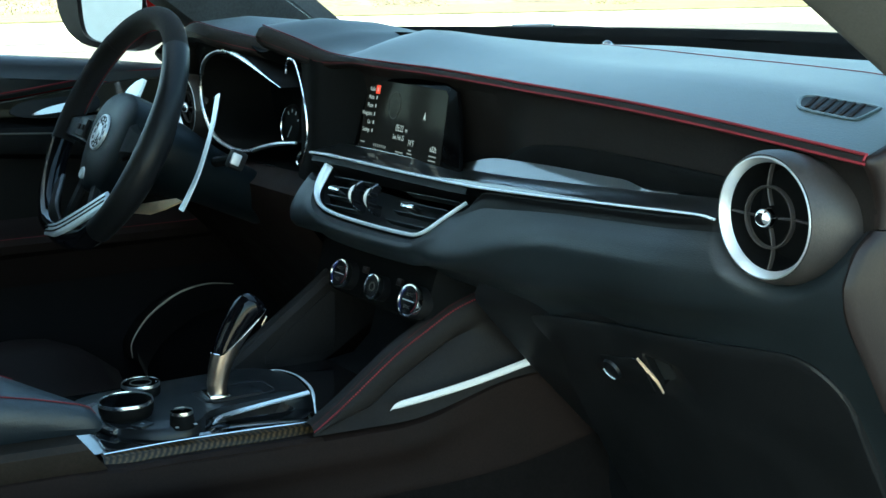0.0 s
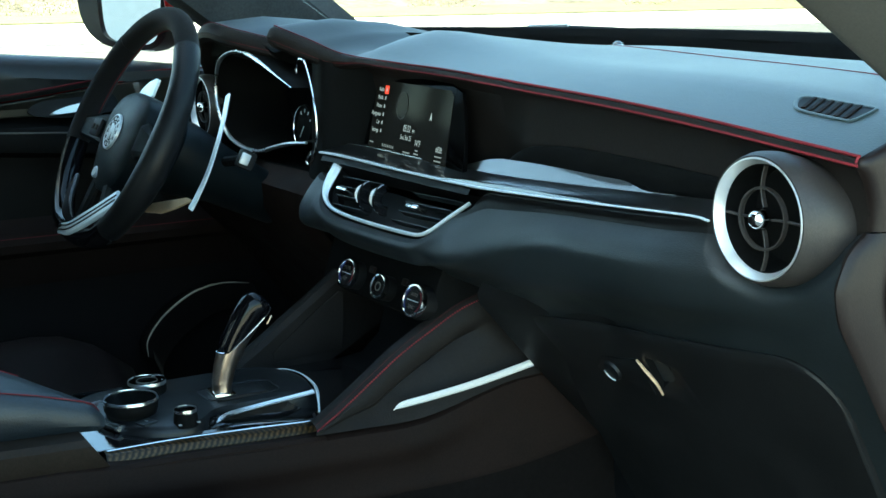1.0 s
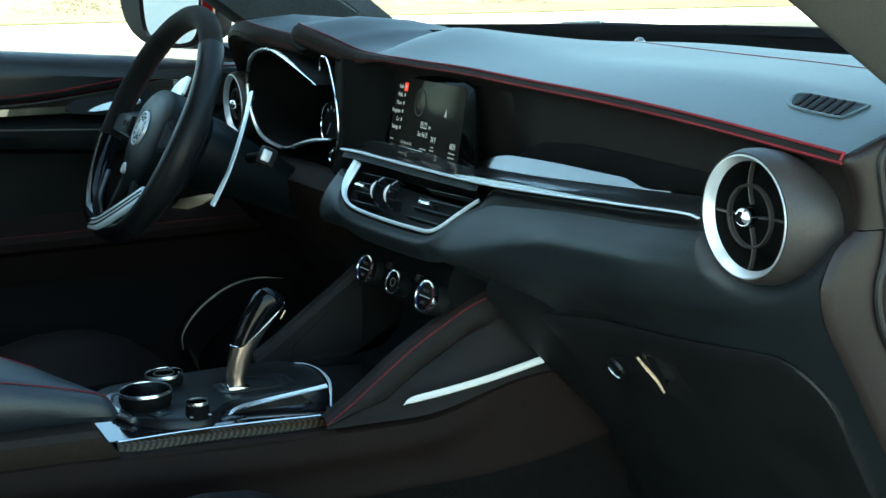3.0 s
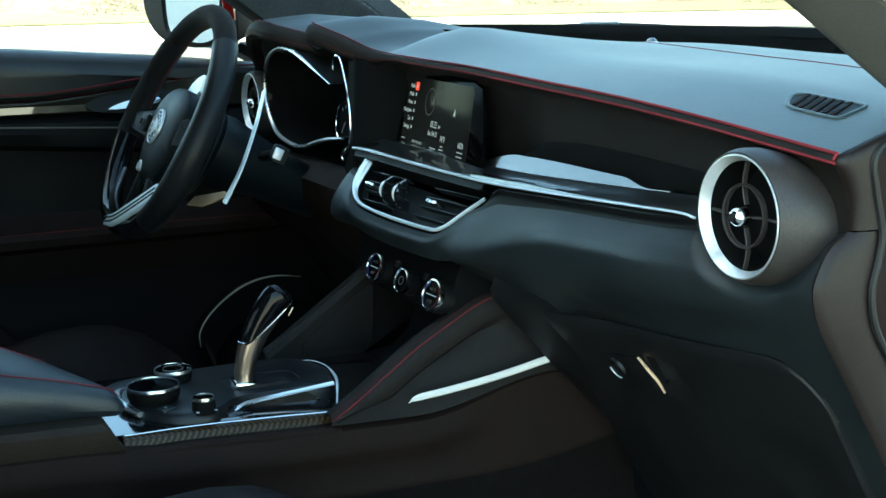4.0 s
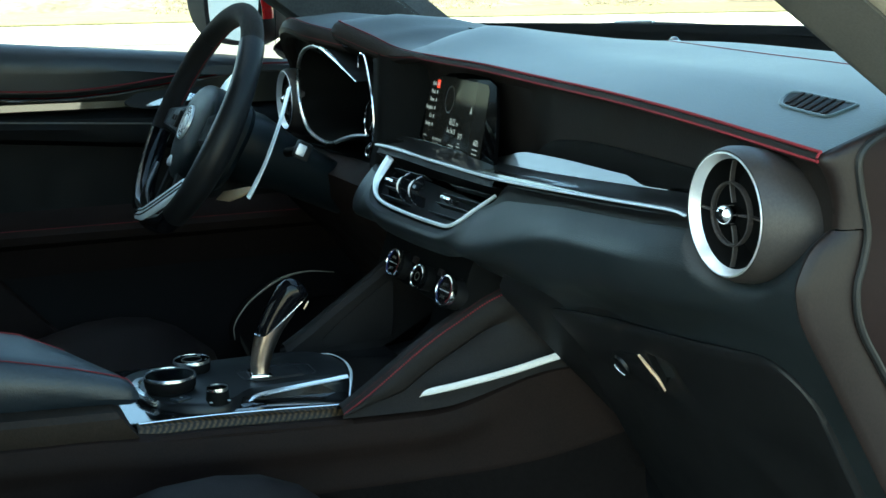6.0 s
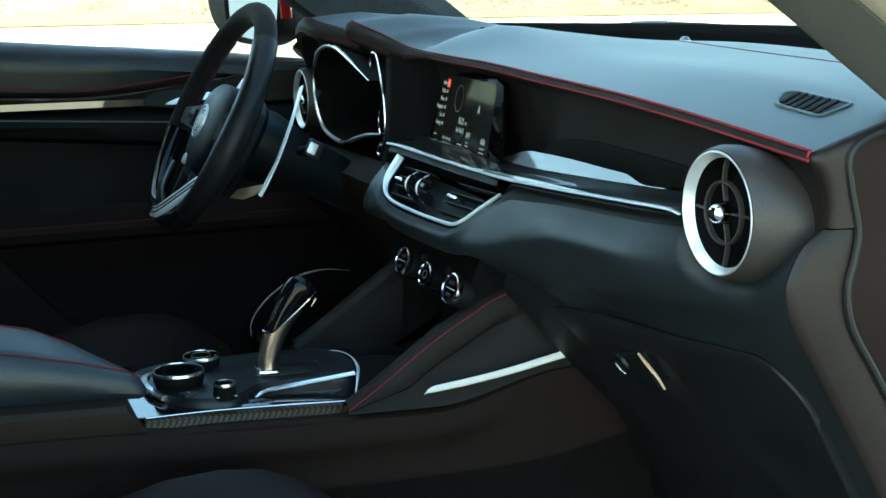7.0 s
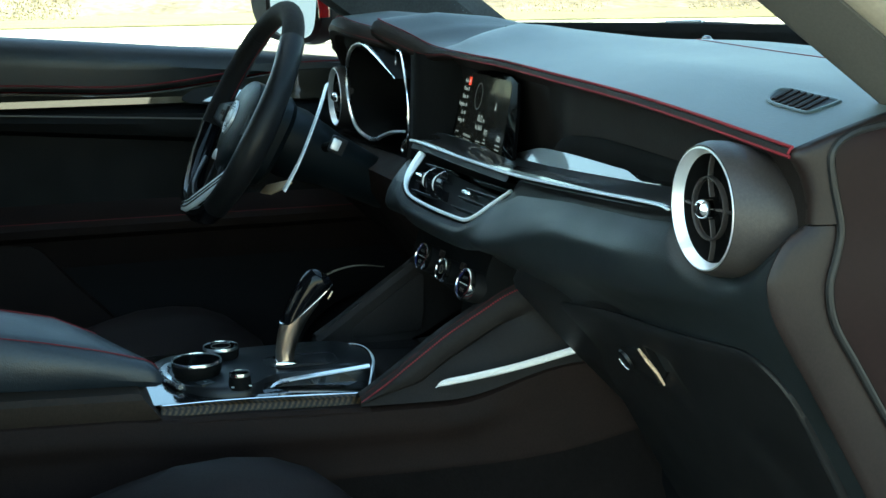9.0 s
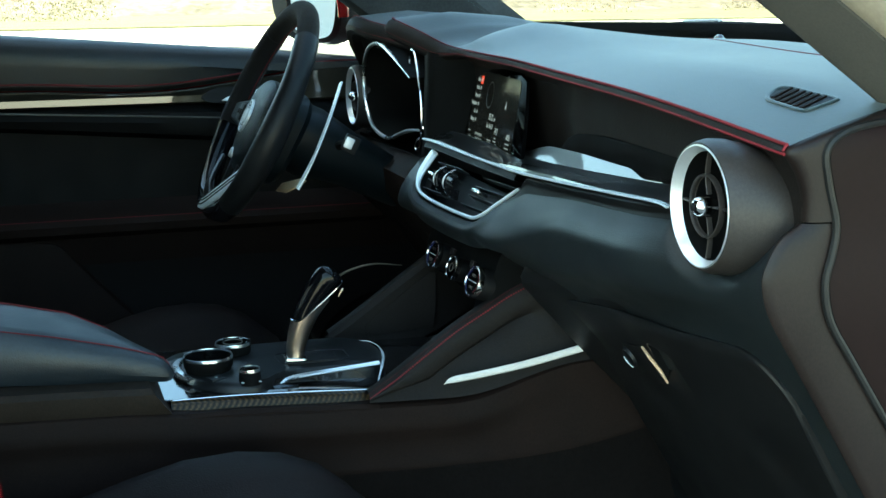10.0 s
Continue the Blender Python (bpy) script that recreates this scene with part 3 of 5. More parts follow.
part("silver_edge", sweep([p + Vector((0, -0.001, 0)) for p in SILVER], bar(0.005, 0.0027, 0.35), (0, 0, 1), False, lambda u: 1.0 - 0.35 * smooth(0.45, 0.75, u)), M_BRIGHT, dash, "thin bright aluminium edging")

# black panel standing behind the shelf
BACK = spl([(0.165, 0, 1.037), (0.205, 0, 1.055), (0.235, 0, 1.064), (0.262, 0, 1.068), (0.33, 0, 1.072), (0.43, 0, 1.070), (0.51, 0, 1.067), (0.575, 0, 1.064)], 50)
rings = []
for p in BACK:
    k = 0.014 * smooth(0.26, 0.15, p.x)
    zb = curve_at(SILVER, min(p.x, 0.568)).z + 0.006
    rings.append([Vector((p.x, 0.052 + k, zb)), Vector((p.x, 0.0485 + k, 0.5 * (zb + p.z))), Vector((p.x, 0.0475 + k, p.z - 0.004)), Vector((p.x, 0.0490 + k, p.z - 0.001)), Vector((p.x, 0.0535 + k, p.z))])
part("shelf_back", loft(rings), M_BAND, dash, "black satin panel behind the shelf")

def lid(x, z, out=0.0):
    y = 0.042 + 0.57 * (0.905 - z) - 0.020 * smooth(0.39, 0.265, x) * smooth(0.83, 0.908, z)
    return Vector((x, y + smooth(0.48, 0.69, x) * max(edge_y(z) - 0.004 - y, 0) - out, z))


# lower pad: a soft roll below the silver edge, with the nose round the centre vents
def vp(x, z, out=0.0):
    """A point on the tilted plane of the centre vents."""
    return Vector((x, 0.008 + 0.05 * x + (z - 1.0) - out * 0.7, z + out * 0.7))


FRAME = [(-0.127, 1.006), (-0.118, 0.990), (-0.104, 0.9765), (-0.076, 0.9655), (-0.034, 0.9605), (0.045, 0.9588), (0.118, 0.9593), (0.142, 0.9610), (0.155, 0.9675), (0.165, 0.9785), (0.184, 0.9975)]
FRAME_S = spl([(x, z, 0) for x, z in FRAME], 60)
rings = []
for x in [-0.152 + 0.007 * i for i in range(101)] + [0.549 + 0.00139 * i for i in range(101)]:
    s = curve_at(SILVER, min(max(x, -0.168), 0.568))
    e = smooth(0.50, 0.688, x)
    low = 0.8954 + 0.103 * (max(x, 0.18) - 0.222)
    zt = s.z - 0.0035 + 0.006 * e
    k = smooth(0.38, 0.16, x) * smooth(-0.20, -0.13, x)
    plain = [(0.03, zt + 0.001), (0.002, zt), (0.0030, zt - 0.0075), (0.0020, zt - 0.0120), (-0.0040, zt - 0.0190), (-0.0120, zt - 0.0300), (-0.0170, zt - 0.0450), (-0.0070, low + 0.039), (0.018, low + 0.019), (0.0445, low), (0.052, low - 0.010)]
    zf = float(np.interp(min(max(x, -0.13), 0.176), [q.x for q in FRAME_S[4:]], [q.y for q in FRAME_S[4:]]))
    a, b = vp(x, zf - 0.0015, -0.004), vp(x, zf - 0.003, 0.004)
    b2 = vp(x, min(zf, 0.964) - 0.003, 0.004)
    nose = [(a.y + 0.012, a.z), (a.y, a.z), (b.y, b.z), (b.y - 0.007, b.z - 0.004), (0.5 * (b.y + b2.y) - 0.010, 0.5 * (b.z + b2.z) - 0.010), (b2.y - 0.007, b2.z - 0.018), (b2.y + 0.004, b2.z - 0.030), (0.0, 0.927), (0.014, 0.914), (0.030, 0.905), (0.050, 0.899)]
    plain = [(y + (edge_y(z) + (0.0005 if n else 0.012) - y) * e, z) for n, (y, z) in enumerate(plain)]
    kt = smooth(0.24, 0.168, x) * smooth(-0.20, -0.13, x)
    ks = (kt, kt, kt, 0.7 * kt + 0.3 * k, 0.35 * kt + 0.65 * k)
    rings.append([Vector((x, p[0] + (q[0] - p[0]) * f, p[1] + (q[1] - p[1]) * f)) for p, q, f in zip(plain, nose, ks + (k,) * 6)])


def behind_vent(r):
    """Sinks a pad row where the round vent's barrel passes through it."""
    out = []
    for p in r:
        d = math.hypot(p.x - 0.621, p.z - 1.0490)
        y = p.y + 0.011 * smooth(0.068, 0.050, d)
        out.append(Vector((p.x, y + (0.075 - y) * smooth(0.0512, 0.0480, d), p.z)))
    return out


# Top rows of the pad in black, painting the shade under the edging.
part("shadow_band", loft([behind_vent(spl(r[:4], 16)) for r in rings[:112]]), M_DARK, dash, "pad strip below the silver edging, blackened for shade", 89)
part("lower_pad", loft([behind_vent(spl(r[3:], 48)) for r in rings[:58]]), M_SOFT, dash, "soft black rounded lower dash pad", 89)
flank = []
for r in rings[57:]:
    x, low, w = r[0].x, 0.8954 + 0.103 * (r[0].x - 0.222), smooth(0.247, 0.29, r[0].x)
    ext = [(low + 0.001, 0.0045), (low - 0.010, 0.0040)] + [(z, 0.0036) for z in (0.90, 0.87, 0.83, 0.78, 0.72, 0.66)]
    flank.append(r[3:9] + [Vector((x, q.y + (1 - w) * 0.012, q.z)) for q in (lid(x, z, -d) for z, d in ext)])
part("pad_flank", loft([behind_vent(spl(r, 60)) for r in flank]), M_SOFT, dash, "", 89)
part("pad_corner", loft([behind_vent(spl(r[:4], 16)) for r in rings[111:]]), M_SOFT, dash, "", 89)
part("vent_brow", loft([[Vector((x, 0.002, curve_at(SILVER, x).z - 0.003)), Vector((x, -0.002, curve_at(SILVER, x).z - 0.010)), vp(x, 1.006, 0.003), vp(x, 1.006, -0.02)] for x in np.linspace(-0.165, 0.20, 24)]), M_DARK, dash, "black brow over the centre vents")

# end panel facing the passenger door opening


def seal_y(z):
    zs = [q.z for q in seal][::-1]
    return float(np.interp(z, zs, [q.y for q in seal][::-1]))


def end_panel(edge, n):
    e = spl([(0.687, y, z) for y, z in edge], n)
    rows2 = []
    for p in e:
        w = max(seal_y(p.z) - p.y, 0.006)
        rows2.append([p + Vector((-0.004, 0.0015, 0)), p + Vector((0.0, 0.0, 0)), p + Vector((0.0025, 0.002, 0)), p + Vector((0.005, min(0.008, w * 0.4), 0)), p + Vector((0.008, w * 0.8, 0)), p + Vector((0.008, w, 0))])
    return loft(rows2)


part("end_cover", end_panel(EDGE_LOW, 40), M_HARD, dash, "grey-brown hard plastic end cover")
q = LIP[-1]
CAP = [(y, top_point(q.x, y, q.y, q.z), ys_, zs_) for y, ys_, zs_ in ((0.30, 0.30, 1.128), (0.22, 0.22, 1.126), (0.15, 0.15, 1.122), (0.10, 0.105, 1.1165), (0.07, 0.086, 1.1130), (0.05, 0.078, 1.111))]
CAP += [(0.040, q.z + 0.0015, 0.073, 1.109), (0.0345, q.z - 0.0005, 0.068, 1.105), (0.0322, q.z - 0.0035, 0.064, 1.101), (0.0325, q.z - 0.0070, 0.062, 1.097), (0.0360, 1.0895, 0.061, 1.090), (0.0415, 1.081, 0.0625, 1.081), (0.0460, 1.070, 0.065, 1.069), (0.0485, 1.059, 0.068, 1.058), (0.0488, 1.0450, 0.071, 1.0450)]
rows2 = [[Vector((x, y + (y2 - y) * f, z + (z2 - z) * f)) for x, f in ((0.6855, 0.0), (0.6885, 0.0), (0.6915, 0.05), (0.6940, 0.16), (0.6955, 0.35), (0.6965, 0.75), (0.6970, 1.0))] for y, z, y2, z2 in CAP]
part("upper_end_cover", loft(rows2), M_HARD, dash, "rounded grey-brown end of the upper pad", 60)
part("seam_end", tube([LIP[-1] + Vector((-0.0005, -0.0010, 0.001)), LIP[-1] + Vector((-0.0005, -0.0032, -0.003)), LIP[-1] + Vector((-0.0005, -0.0020, -0.0065))], 0.0011, 6), M_RED, dash, "short red cross stitch")


# glove box
glove = thing("glove_box", "closed black glove box with rounded corners", "glove box", (0.43, 0.06, 0.85))


def scoop(x, z):
    """Depth of the finger cup beside the handle."""
    f = (z - 0.842) / 0.042
    u = (x - 0.4295) / (0.0655 - 0.018 * f)
    return 0.014 * (1 - u) * smooth(0, 0.05, u) * smooth(0, 0.7, f) * smooth(1.04, 0.94, f) if 0 < u < 1 and 0 < f < 1.04 else 0.0


rows3 = []
for i in range(161):
    u = 1 - (1 - i / 160) ** 1.3
    x = 0.262 + 0.396 * u
    c = min(max(x - 0.606, 0) / 0.052, 1)
    zt = 0.8914 + 0.103 * (x - 0.222) - 0.050 * (1 - math.sqrt(max(1 - c * c, 0))) - 0.012 * smooth(0.03, 0, u) ** 2
    rows3.append([lid(x, zt, -0.012), lid(x, zt, -0.001), lid(x, zt - 0.003, 0.0012)] + [lid(x, zt - 0.003 - (zt - 0.62) * v, 0.002 + 0.004 * math.sin(v * 3.1) - scoop(x, zt - 0.003 - (zt - 0.62) * v)) for v in (0.03, *np.linspace(0.06, 0.36, 56), 0.5, 0.75, 1.0)])
rows3 += [[p + Vector((0.0012, 0.0015, 0)) for p in rows3[-1]], [p + Vector((0.0016, 0.014, 0)) for p in rows3[-1]]]
part("lid", loft(rows3), M_LID, glove)


def cup_skin(u, f):
    x, z = 0.4295 + u * (0.0655 - 0.018 * f), 0.842 + 0.042 * f
    v = (0.8914 + 0.103 * (x - 0.222) - 0.003 - z) / 0.29
    return lid(x + 0.0009, z, 0.0026 + 0.004 * math.sin(v * 3.1) - scoop(x, z))


# Black sheet just above the scoop's skin, standing in for its shade.
part("cup_shade", loft([[cup_skin(u, f) for f in np.linspace(0.20 + 1.3 * u, 1.0, 12)] for u in (0.004, 0.015, 0.03, 0.045, 0.06, 0.1, 0.2, 0.3, 0.4, 0.5, 0.58)]), M_BAND, glove, "black sheet painting the shade in the finger cup")
rows3 = []
for z in np.linspace(0.930, 0.64, 30):
    e = Vector((float(np.interp(z, (0.738, 0.823, 0.905), (0.2015, 0.2085, 0.2130))), float(np.interp(z, (0.64, 0.738, 0.823, 0.905, 0.93), (0.25, 0.1545, 0.072, -0.0015, 0.010))), z))
    q = lid(0.300, z, -0.0045)
    rows3.append([e + Vector((-0.030, 0.050, 0)), e + Vector((-0.004, 0.004, 0)), e, e.lerp(q, 0.06) + Vector((0, -0.001, 0)), e.lerp(q, 0.5) + Vector((0, -0.001, 0)), q])
part("side_cheek", loft(rows3), M_LID, glove, "dark panel beside the lid")
part("lid_frame", loft([[lid(x, zz, -0.006) for zz in (0.935, 0.90, 0.885)] for x in (0.27, 0.3, 0.4, 0.5, 0.56)]), M_LID, glove)
hm = axes(lid(0.40, 0.855, 0.0030), (1, 0, 0), (0, -0.87, -0.5))
plate = [(x - 0.40, (z - 0.855) * 1.15) for x, z in ((0.334, 0.850), (0.338, 0.861), (0.354, 0.868), (0.385, 0.873), (0.412, 0.879), (0.419, 0.872), (0.4195, 0.850), (0.418, 0.842), (0.395, 0.836), (0.352, 0.838))]
part("handle_plate", slab([(p.x, p.y) for p in loop([(x, y, 0) for x, y in plate], 50)], 0.0022, hm, 0.001), M_LID, glove, "flush black handle plate")
part("handle", sweep(spl([(0.419, 0.049, 0.8805), (0.426, 0.0552, 0.870), (0.432, 0.0625, 0.859), (0.4345, 0.0695, 0.8465)], 14), bar(0.0030, 0.0036), (0, 0, 1), False, lambda u: 0.45 + 0.55 * math.sin(math.pi * min(1.0, 0.12 + 0.8 * u))), M_WARM, glove, "slim bright handle edge")
lock = part("lock", lathe([(0.0, 0.004), (0.008, 0.004), (0.011, 0.003), (0.012, 0.0), (0.0, 0.0)], axes(lid(0.368, 0.8555, 0.008), (1, 0, 0), (0, -0.87, -0.5)), 24), M_TOP, glove, "small round black lock")
lk = axes(lid(0.368, 0.8555, 0.008), (1, 0, 0), (0, -0.87, -0.5))
# The glint on the lock is modelled as a bright arc.
part("lock_glint", tube([lk @ Vector((0.010 * math.cos(a), 0.010 * math.sin(a), 0.0038)) for a in np.linspace(-3.1, -1.4, 10)], 0.0009, 6), M_BRIGHT, lock, "bright arc standing for a glint")

# ---- round air vents ----


def round_vent(cx, label, flip=1):
    zc, k = 1.0490, 0.946
    t = thing("round_air_vent", label, "air vent", (cx, 0, zc), "round air vents")
    m = axes((cx, 0, zc), (1, 0, 0), (0, -1, 0)) @ Matrix.Scale(k, 4)
    prof = ((0.0500, 0.003, 0), (0.0508, -0.0004, 0), (0.0520, -0.0002, 0), (0.0534, 0.003, 0), (0.0546, 0.009, 0.001), (0.0560, 0.020, 0.003), (0.0566, 0.034, 0.007), (0.0562, 0.048, 0.012), (0.054, 0.062, 0.016), (0.048, 0.085, 0.02))
    part("housing", loft([[Vector((cx + (k if d < 0.005 else 0.968) * r * math.cos(a), d, zc + (k if d < 0.005 else 0.968) * r * math.sin(a) - drop * (0.6 + 0.4 * math.sin(a)))) for a in np.linspace(0, 2 * math.pi, 56, endpoint=False)] for r, d, drop in prof], True), M_HOUSE, t)
    part("ring", lathe([(0.0446, -0.0075), (0.0452, -0.0062), (0.0482, -0.0004), (0.0492, 0.0012), (0.0503, 0.0010), (0.0508, -0.0004), (0.0508, -0.003)], m, 72), M_RING, t, "satin aluminium ring")
    part("inner_wall", lathe([(0.0446, -0.0075), (0.0440, -0.012), (0.0400, -0.038), (0.0, -0.040)], m, 56), M_BAND, t)
    for j in range(4):
        a = math.pi / 2 * j
        bow = 0.0035 if j % 2 else 0.0008
        part("vane", sweep([m @ pose(0, 0, -0.009, 0, 0, math.degrees(a)) @ Vector((0.0095 + 0.034 * u, bow * math.sin(math.pi * u), 0)) for u in np.linspace(0, 1, 9)], bar(0.0015, 0.0045, 0.3), m.to_3x3() @ Vector((0, 0, 1))), M_HOUSE, t)
    part("inner_ring", lathe([(0.0242, -0.006), (0.0248, -0.0045), (0.0260, -0.0045), (0.0264, -0.006), (0.0260, -0.0095), (0.0242, -0.0095)], m, 48), M_HOUSE, t)
    part("knob", lathe([(0.0, 0.0005), (0.004, 0.0), (0.0075, -0.003), (0.0092, -0.008), (0.0085, -0.016), (0.004, -0.024), (0.0, -0.024)], m @ pose(0, 0, 0.0055) @ Matrix.Scale(0.94, 4), 32), M_CHROME, t, "domed silver knob")
    part("knob_badge", lathe([(0.0, 0.0012), (0.0030, 0.0010), (0.0036, 0.0), (0.0036, -0.002)], m @ pose(0, 0, 0.0055), 20), M_DARK, t)
    return t


round_vent(0.621, "round black air vent with an aluminium ring")
round_vent(-0.62, "round air vent partly hidden behind the wheel")

# demister vent on the pad
q = curve_at(LIP, 0.60)
dem = thing("demister_vent", "narrow slotted side-window vent in the dash top", "air vent", (0.61, 0.085, 1.128))


def on_pad(x, y, h=0.0):
    l = curve_at(LIP, x)
    return Vector((x, y, top_point(x, y, l.y, l.z) + h))


oval = loop([(0.582, 0.0795, 0), (0.568, 0.091, 0), (0.5645, 0.101, 0), (0.575, 0.1055, 0), (0.606, 0.1065, 0), (0.633, 0.108, 0), (0.638, 0.104, 0), (0.639, 0.092, 0), (0.638, 0.081, 0), (0.632, 0.0785, 0), (0.612, 0.078, 0)], 66)
part("rim", sweep([on_pad(p.x, p.y, 0.0006) for p in oval], bar(0.0038, 0.0024, 0.4), (0, 0, 1), True), M_DASH, dem, "soft moulded rim")
bm = bmesh.new()
bm.faces.new([bm.verts.new(on_pad(p.x, p.y, 0.0008)) for p in oval])
part("grille_bed", bm, M_DARK, dem)
for k in range(6):
    x = 0.582 + k * 0.0092
    y0 = 0.080 + 0.010 * smooth(0.588, 0.57, x)
    y1 = 0.1045 + 0.002 * smooth(0.60, 0.635, x)
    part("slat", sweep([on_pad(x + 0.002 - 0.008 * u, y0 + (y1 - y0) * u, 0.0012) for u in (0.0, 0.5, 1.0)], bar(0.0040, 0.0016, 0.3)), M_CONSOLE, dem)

# light sensor
sen = thing("light_sensor", "small clear domed light sensor on the dash", "sensor", (0, 0.352, 1.147))
part("dome", lathe([(0.0, 0.0085), (0.004, 0.0080), (0.0075, 0.0055), (0.0095, 0.001), (0.0095, -0.001)], pose(-0.002, 0.350, 1.1515) @ Matrix.Scale(0.72, 4), 24), M_GLOSS, sen)
part("base_ring", lathe([(0.0095, 0.002), (0.0115, 0.001), (0.012, -0.002), (0.0095, -0.002)], pose(-0.002, 0.350, 1.1515) @ Matrix.Scale(0.72, 4), 24), M_SILVER, sen)

# ---- centre vents ----
cv = thing("centre_air_vents", "twin centre air vents in a silver wedge frame", "air vent", (0.02, -0.005, 0.98))


part("frame", sweep([vp(x, z, 0.006) for x, z in [(p.x, p.y) for p in spl([(x, z, 0) for x, z in FRAME], 50)]], bar(0.0042, 0.0042, 0.3), (0, -0.7, 0.7), False, lambda u: 2.2 - 1.2 * smooth(0.12, 0.36, u)), M_BRIGHT, cv, "bright silver wedge frame")
cheek = [(p, (Vector((0.02, 0.992, 0)) - p).normalized() * (0.003 + 0.010 * smooth(19, 2, i))) for i, p in enumerate(FRAME_S[:20])]
part("frame_cheek", thick(loft([[vp(p.x, p.y, 0.0078), vp(p.x + 0.5 * q.x, p.y + 0.5 * q.y, 0.0082), vp(p.x + q.x, p.y + q.y, 0.0060)] for p, q in cheek]), 0.002), M_BRIGHT, cv, "broad bright side of the frame")
fr2 = spl([(x, z, 0) for x, z in FRAME], 40)
bm = bmesh.new()
bm.faces.new([bm.verts.new(vp(p.x, p.y, -0.028)) for p in fr2])
part("back", bm, M_DARK, cv)
part("duct_wall", loft([[vp(p.x, p.y, 0.003), vp(p.x, p.y, -0.028)] for p in fr2]), M_DARK, cv)
for x0, x1, c in ((-0.106, -0.004, -0.063), (0.060, 0.160, 0.100)):
    for k in range(4):
        z = 0.970 + 0.0095 * k
        a = x0 + (0.024 - 0.008 * k if x0 < 0 else 0)
        b = x1 - (0.018 - 0.008 * k if x0 > 0 else 0)
        part("slat", rbox((b - a, 0.0014, 0.012), 0.0005, axes(vp((a + b) / 2, z, -0.004), (1, 0.05, 0), (0, -0.8, 0.6))), M_SOFT, cv)
    part("slider", rbox((0.026, 0.0045, 0.014), 0.0012, axes(vp(c, 0.982, 0.006), (1, 0.05, 0), (0, -0.8, 0.6))), M_CHROME, cv, "small chrome slider tab")
for x in (0.012, 0.046):
    wheel_pts = [vp(x, 0.982, 0.008) + Vector((0, -0.7 * math.sin(a) * 0.0 - 0.013 * math.cos(a), 0.0135 * math.sin(a))) + Vector((0, -0.004, 0.002)) for a in np.linspace(-1.5, 1.4, 14)]
    part("thumb_wheel", sweep(wheel_pts, bar(0.012, 0.004), (1, 0, 0)), M_GLOSS, cv)
    for s in (-0.007,):
        part("wheel_edge", sweep([p + Vector((s, -0.0015, 0.001)) for p in wheel_pts[3:13]], bar(0.0085, 0.005), (1, 0, 0), False, lambda u: 0.25 + 0.75 * math.sin(math.pi * min(1, u * 1.05)) ** 0.8), M_CREST, cv, "curved chrome edge")

# ---- infotainment screen ----
scr = thing("infotainment_screen", "lit infotainment screen set into the dash", "screen", (0, 0.05, 1.07))
sm = axes((-0.02, 0.0485, 1.070), (1, -0.085, 0), (-0.085, -1, 0.20))
GL = [(-0.135, -0.054), (-0.138, 0.046), (-0.125, 0.056), (0.10, 0.052), (0.134, 0.044), (0.153, 0.010), (0.166, -0.030), (0.170, -0.052)]
part("bezel", slab(GL, 0.004, sm @ pose(0, 0, -0.003), 0.001), M_BEZEL, scr, "black glass bezel")
part("display", slab([(-0.108, -0.048), (-0.108, 0.046), (0.108, 0.044), (0.116, 0.038), (0.122, -0.048)], 0.0004, sm @ pose(0, 0, 0.0012)), M_DIM, scr, "dim grey-lit display")
D = sm @ pose(0, 0, 0.0018)
for k, w in enumerate(("Radio", "Media", "Phone", "Navigation", "Car", "Settings")):
    words("menu_text", w, 0.0076, D @ pose(-0.082, 0.0315 - 0.0103 * k, 0), M_WHITE, scr, "RIGHT", 0.9)
    part("menu_icon", rbox((0.0024, 0.0042, 0.0004), 0, D @ pose(-0.074, 0.034 - 0.0103 * k, 0.0002)), M_WHITE, scr)
part("menu_highlight", rbox((0.012, 0.0105, 0.0003), 0, D @ pose(-0.074, 0.034, -0.0002)), M_REDGLOW, scr, "red highlight square")
words("clock_text", "05:22", 0.0115, D @ pose(0.004, -0.012, 0), M_WHITE, scr, "CENTER", 0.85)
words("clock_text", "PM", 0.006, D @ pose(0.023, -0.012, 0), M_WHITE, scr, "CENTER", 0.85)
words("date_text", "Sun, Feb 25", 0.0085, D @ pose(0.004, -0.022, 0), M_WHITE, scr, "CENTER", 0.8)
words("temperature_text", "74°F", 0.0105, D @ pose(0.040, -0.0265, 0), M_WHITE, scr, "CENTER", 0.85)
words("altitude_text", "682ft", 0.0095, D @ pose(0.100, -0.0275, 0), M_WHITE, scr, "CENTER", 0.85)
for x, y, w in ((-0.098, -0.0335, 0.012), (0.040, -0.0315, 0.008), (0.040, -0.0355, 0.013), (0.100, -0.0325, 0.018), (0.100, -0.0375, 0.018), (0.012, -0.0365, 0.020)):
    part("small_print", rbox((w, 0.0016, 0.0003), 0, D @ pose(x, y, 0)), M_PRINT, scr)
for k in range(7):
    part("tick", rbox((0.0008, 0.0035, 0.0003), 0, D @ pose(-0.062 + 0.0055 * k, -0.0345, 0)), M_WHITE, scr)
part("compass_arrow", slab([(-0.003, -0.004), (0, 0.006), (0.003, -0.004), (0, -0.0015)], 0.0003, D @ pose(0.066, 0.010, 0)), M_WHITE, scr)
part("emblem_ghost", lathe([(0.0155, 0.0002), (0.017, 0.0003), (0.017, 0.0), (0.0155, 0.0)], D @ pose(-0.02, 0.018, -0.0002), 32), M_HARD, scr, "faint round emblem outline")

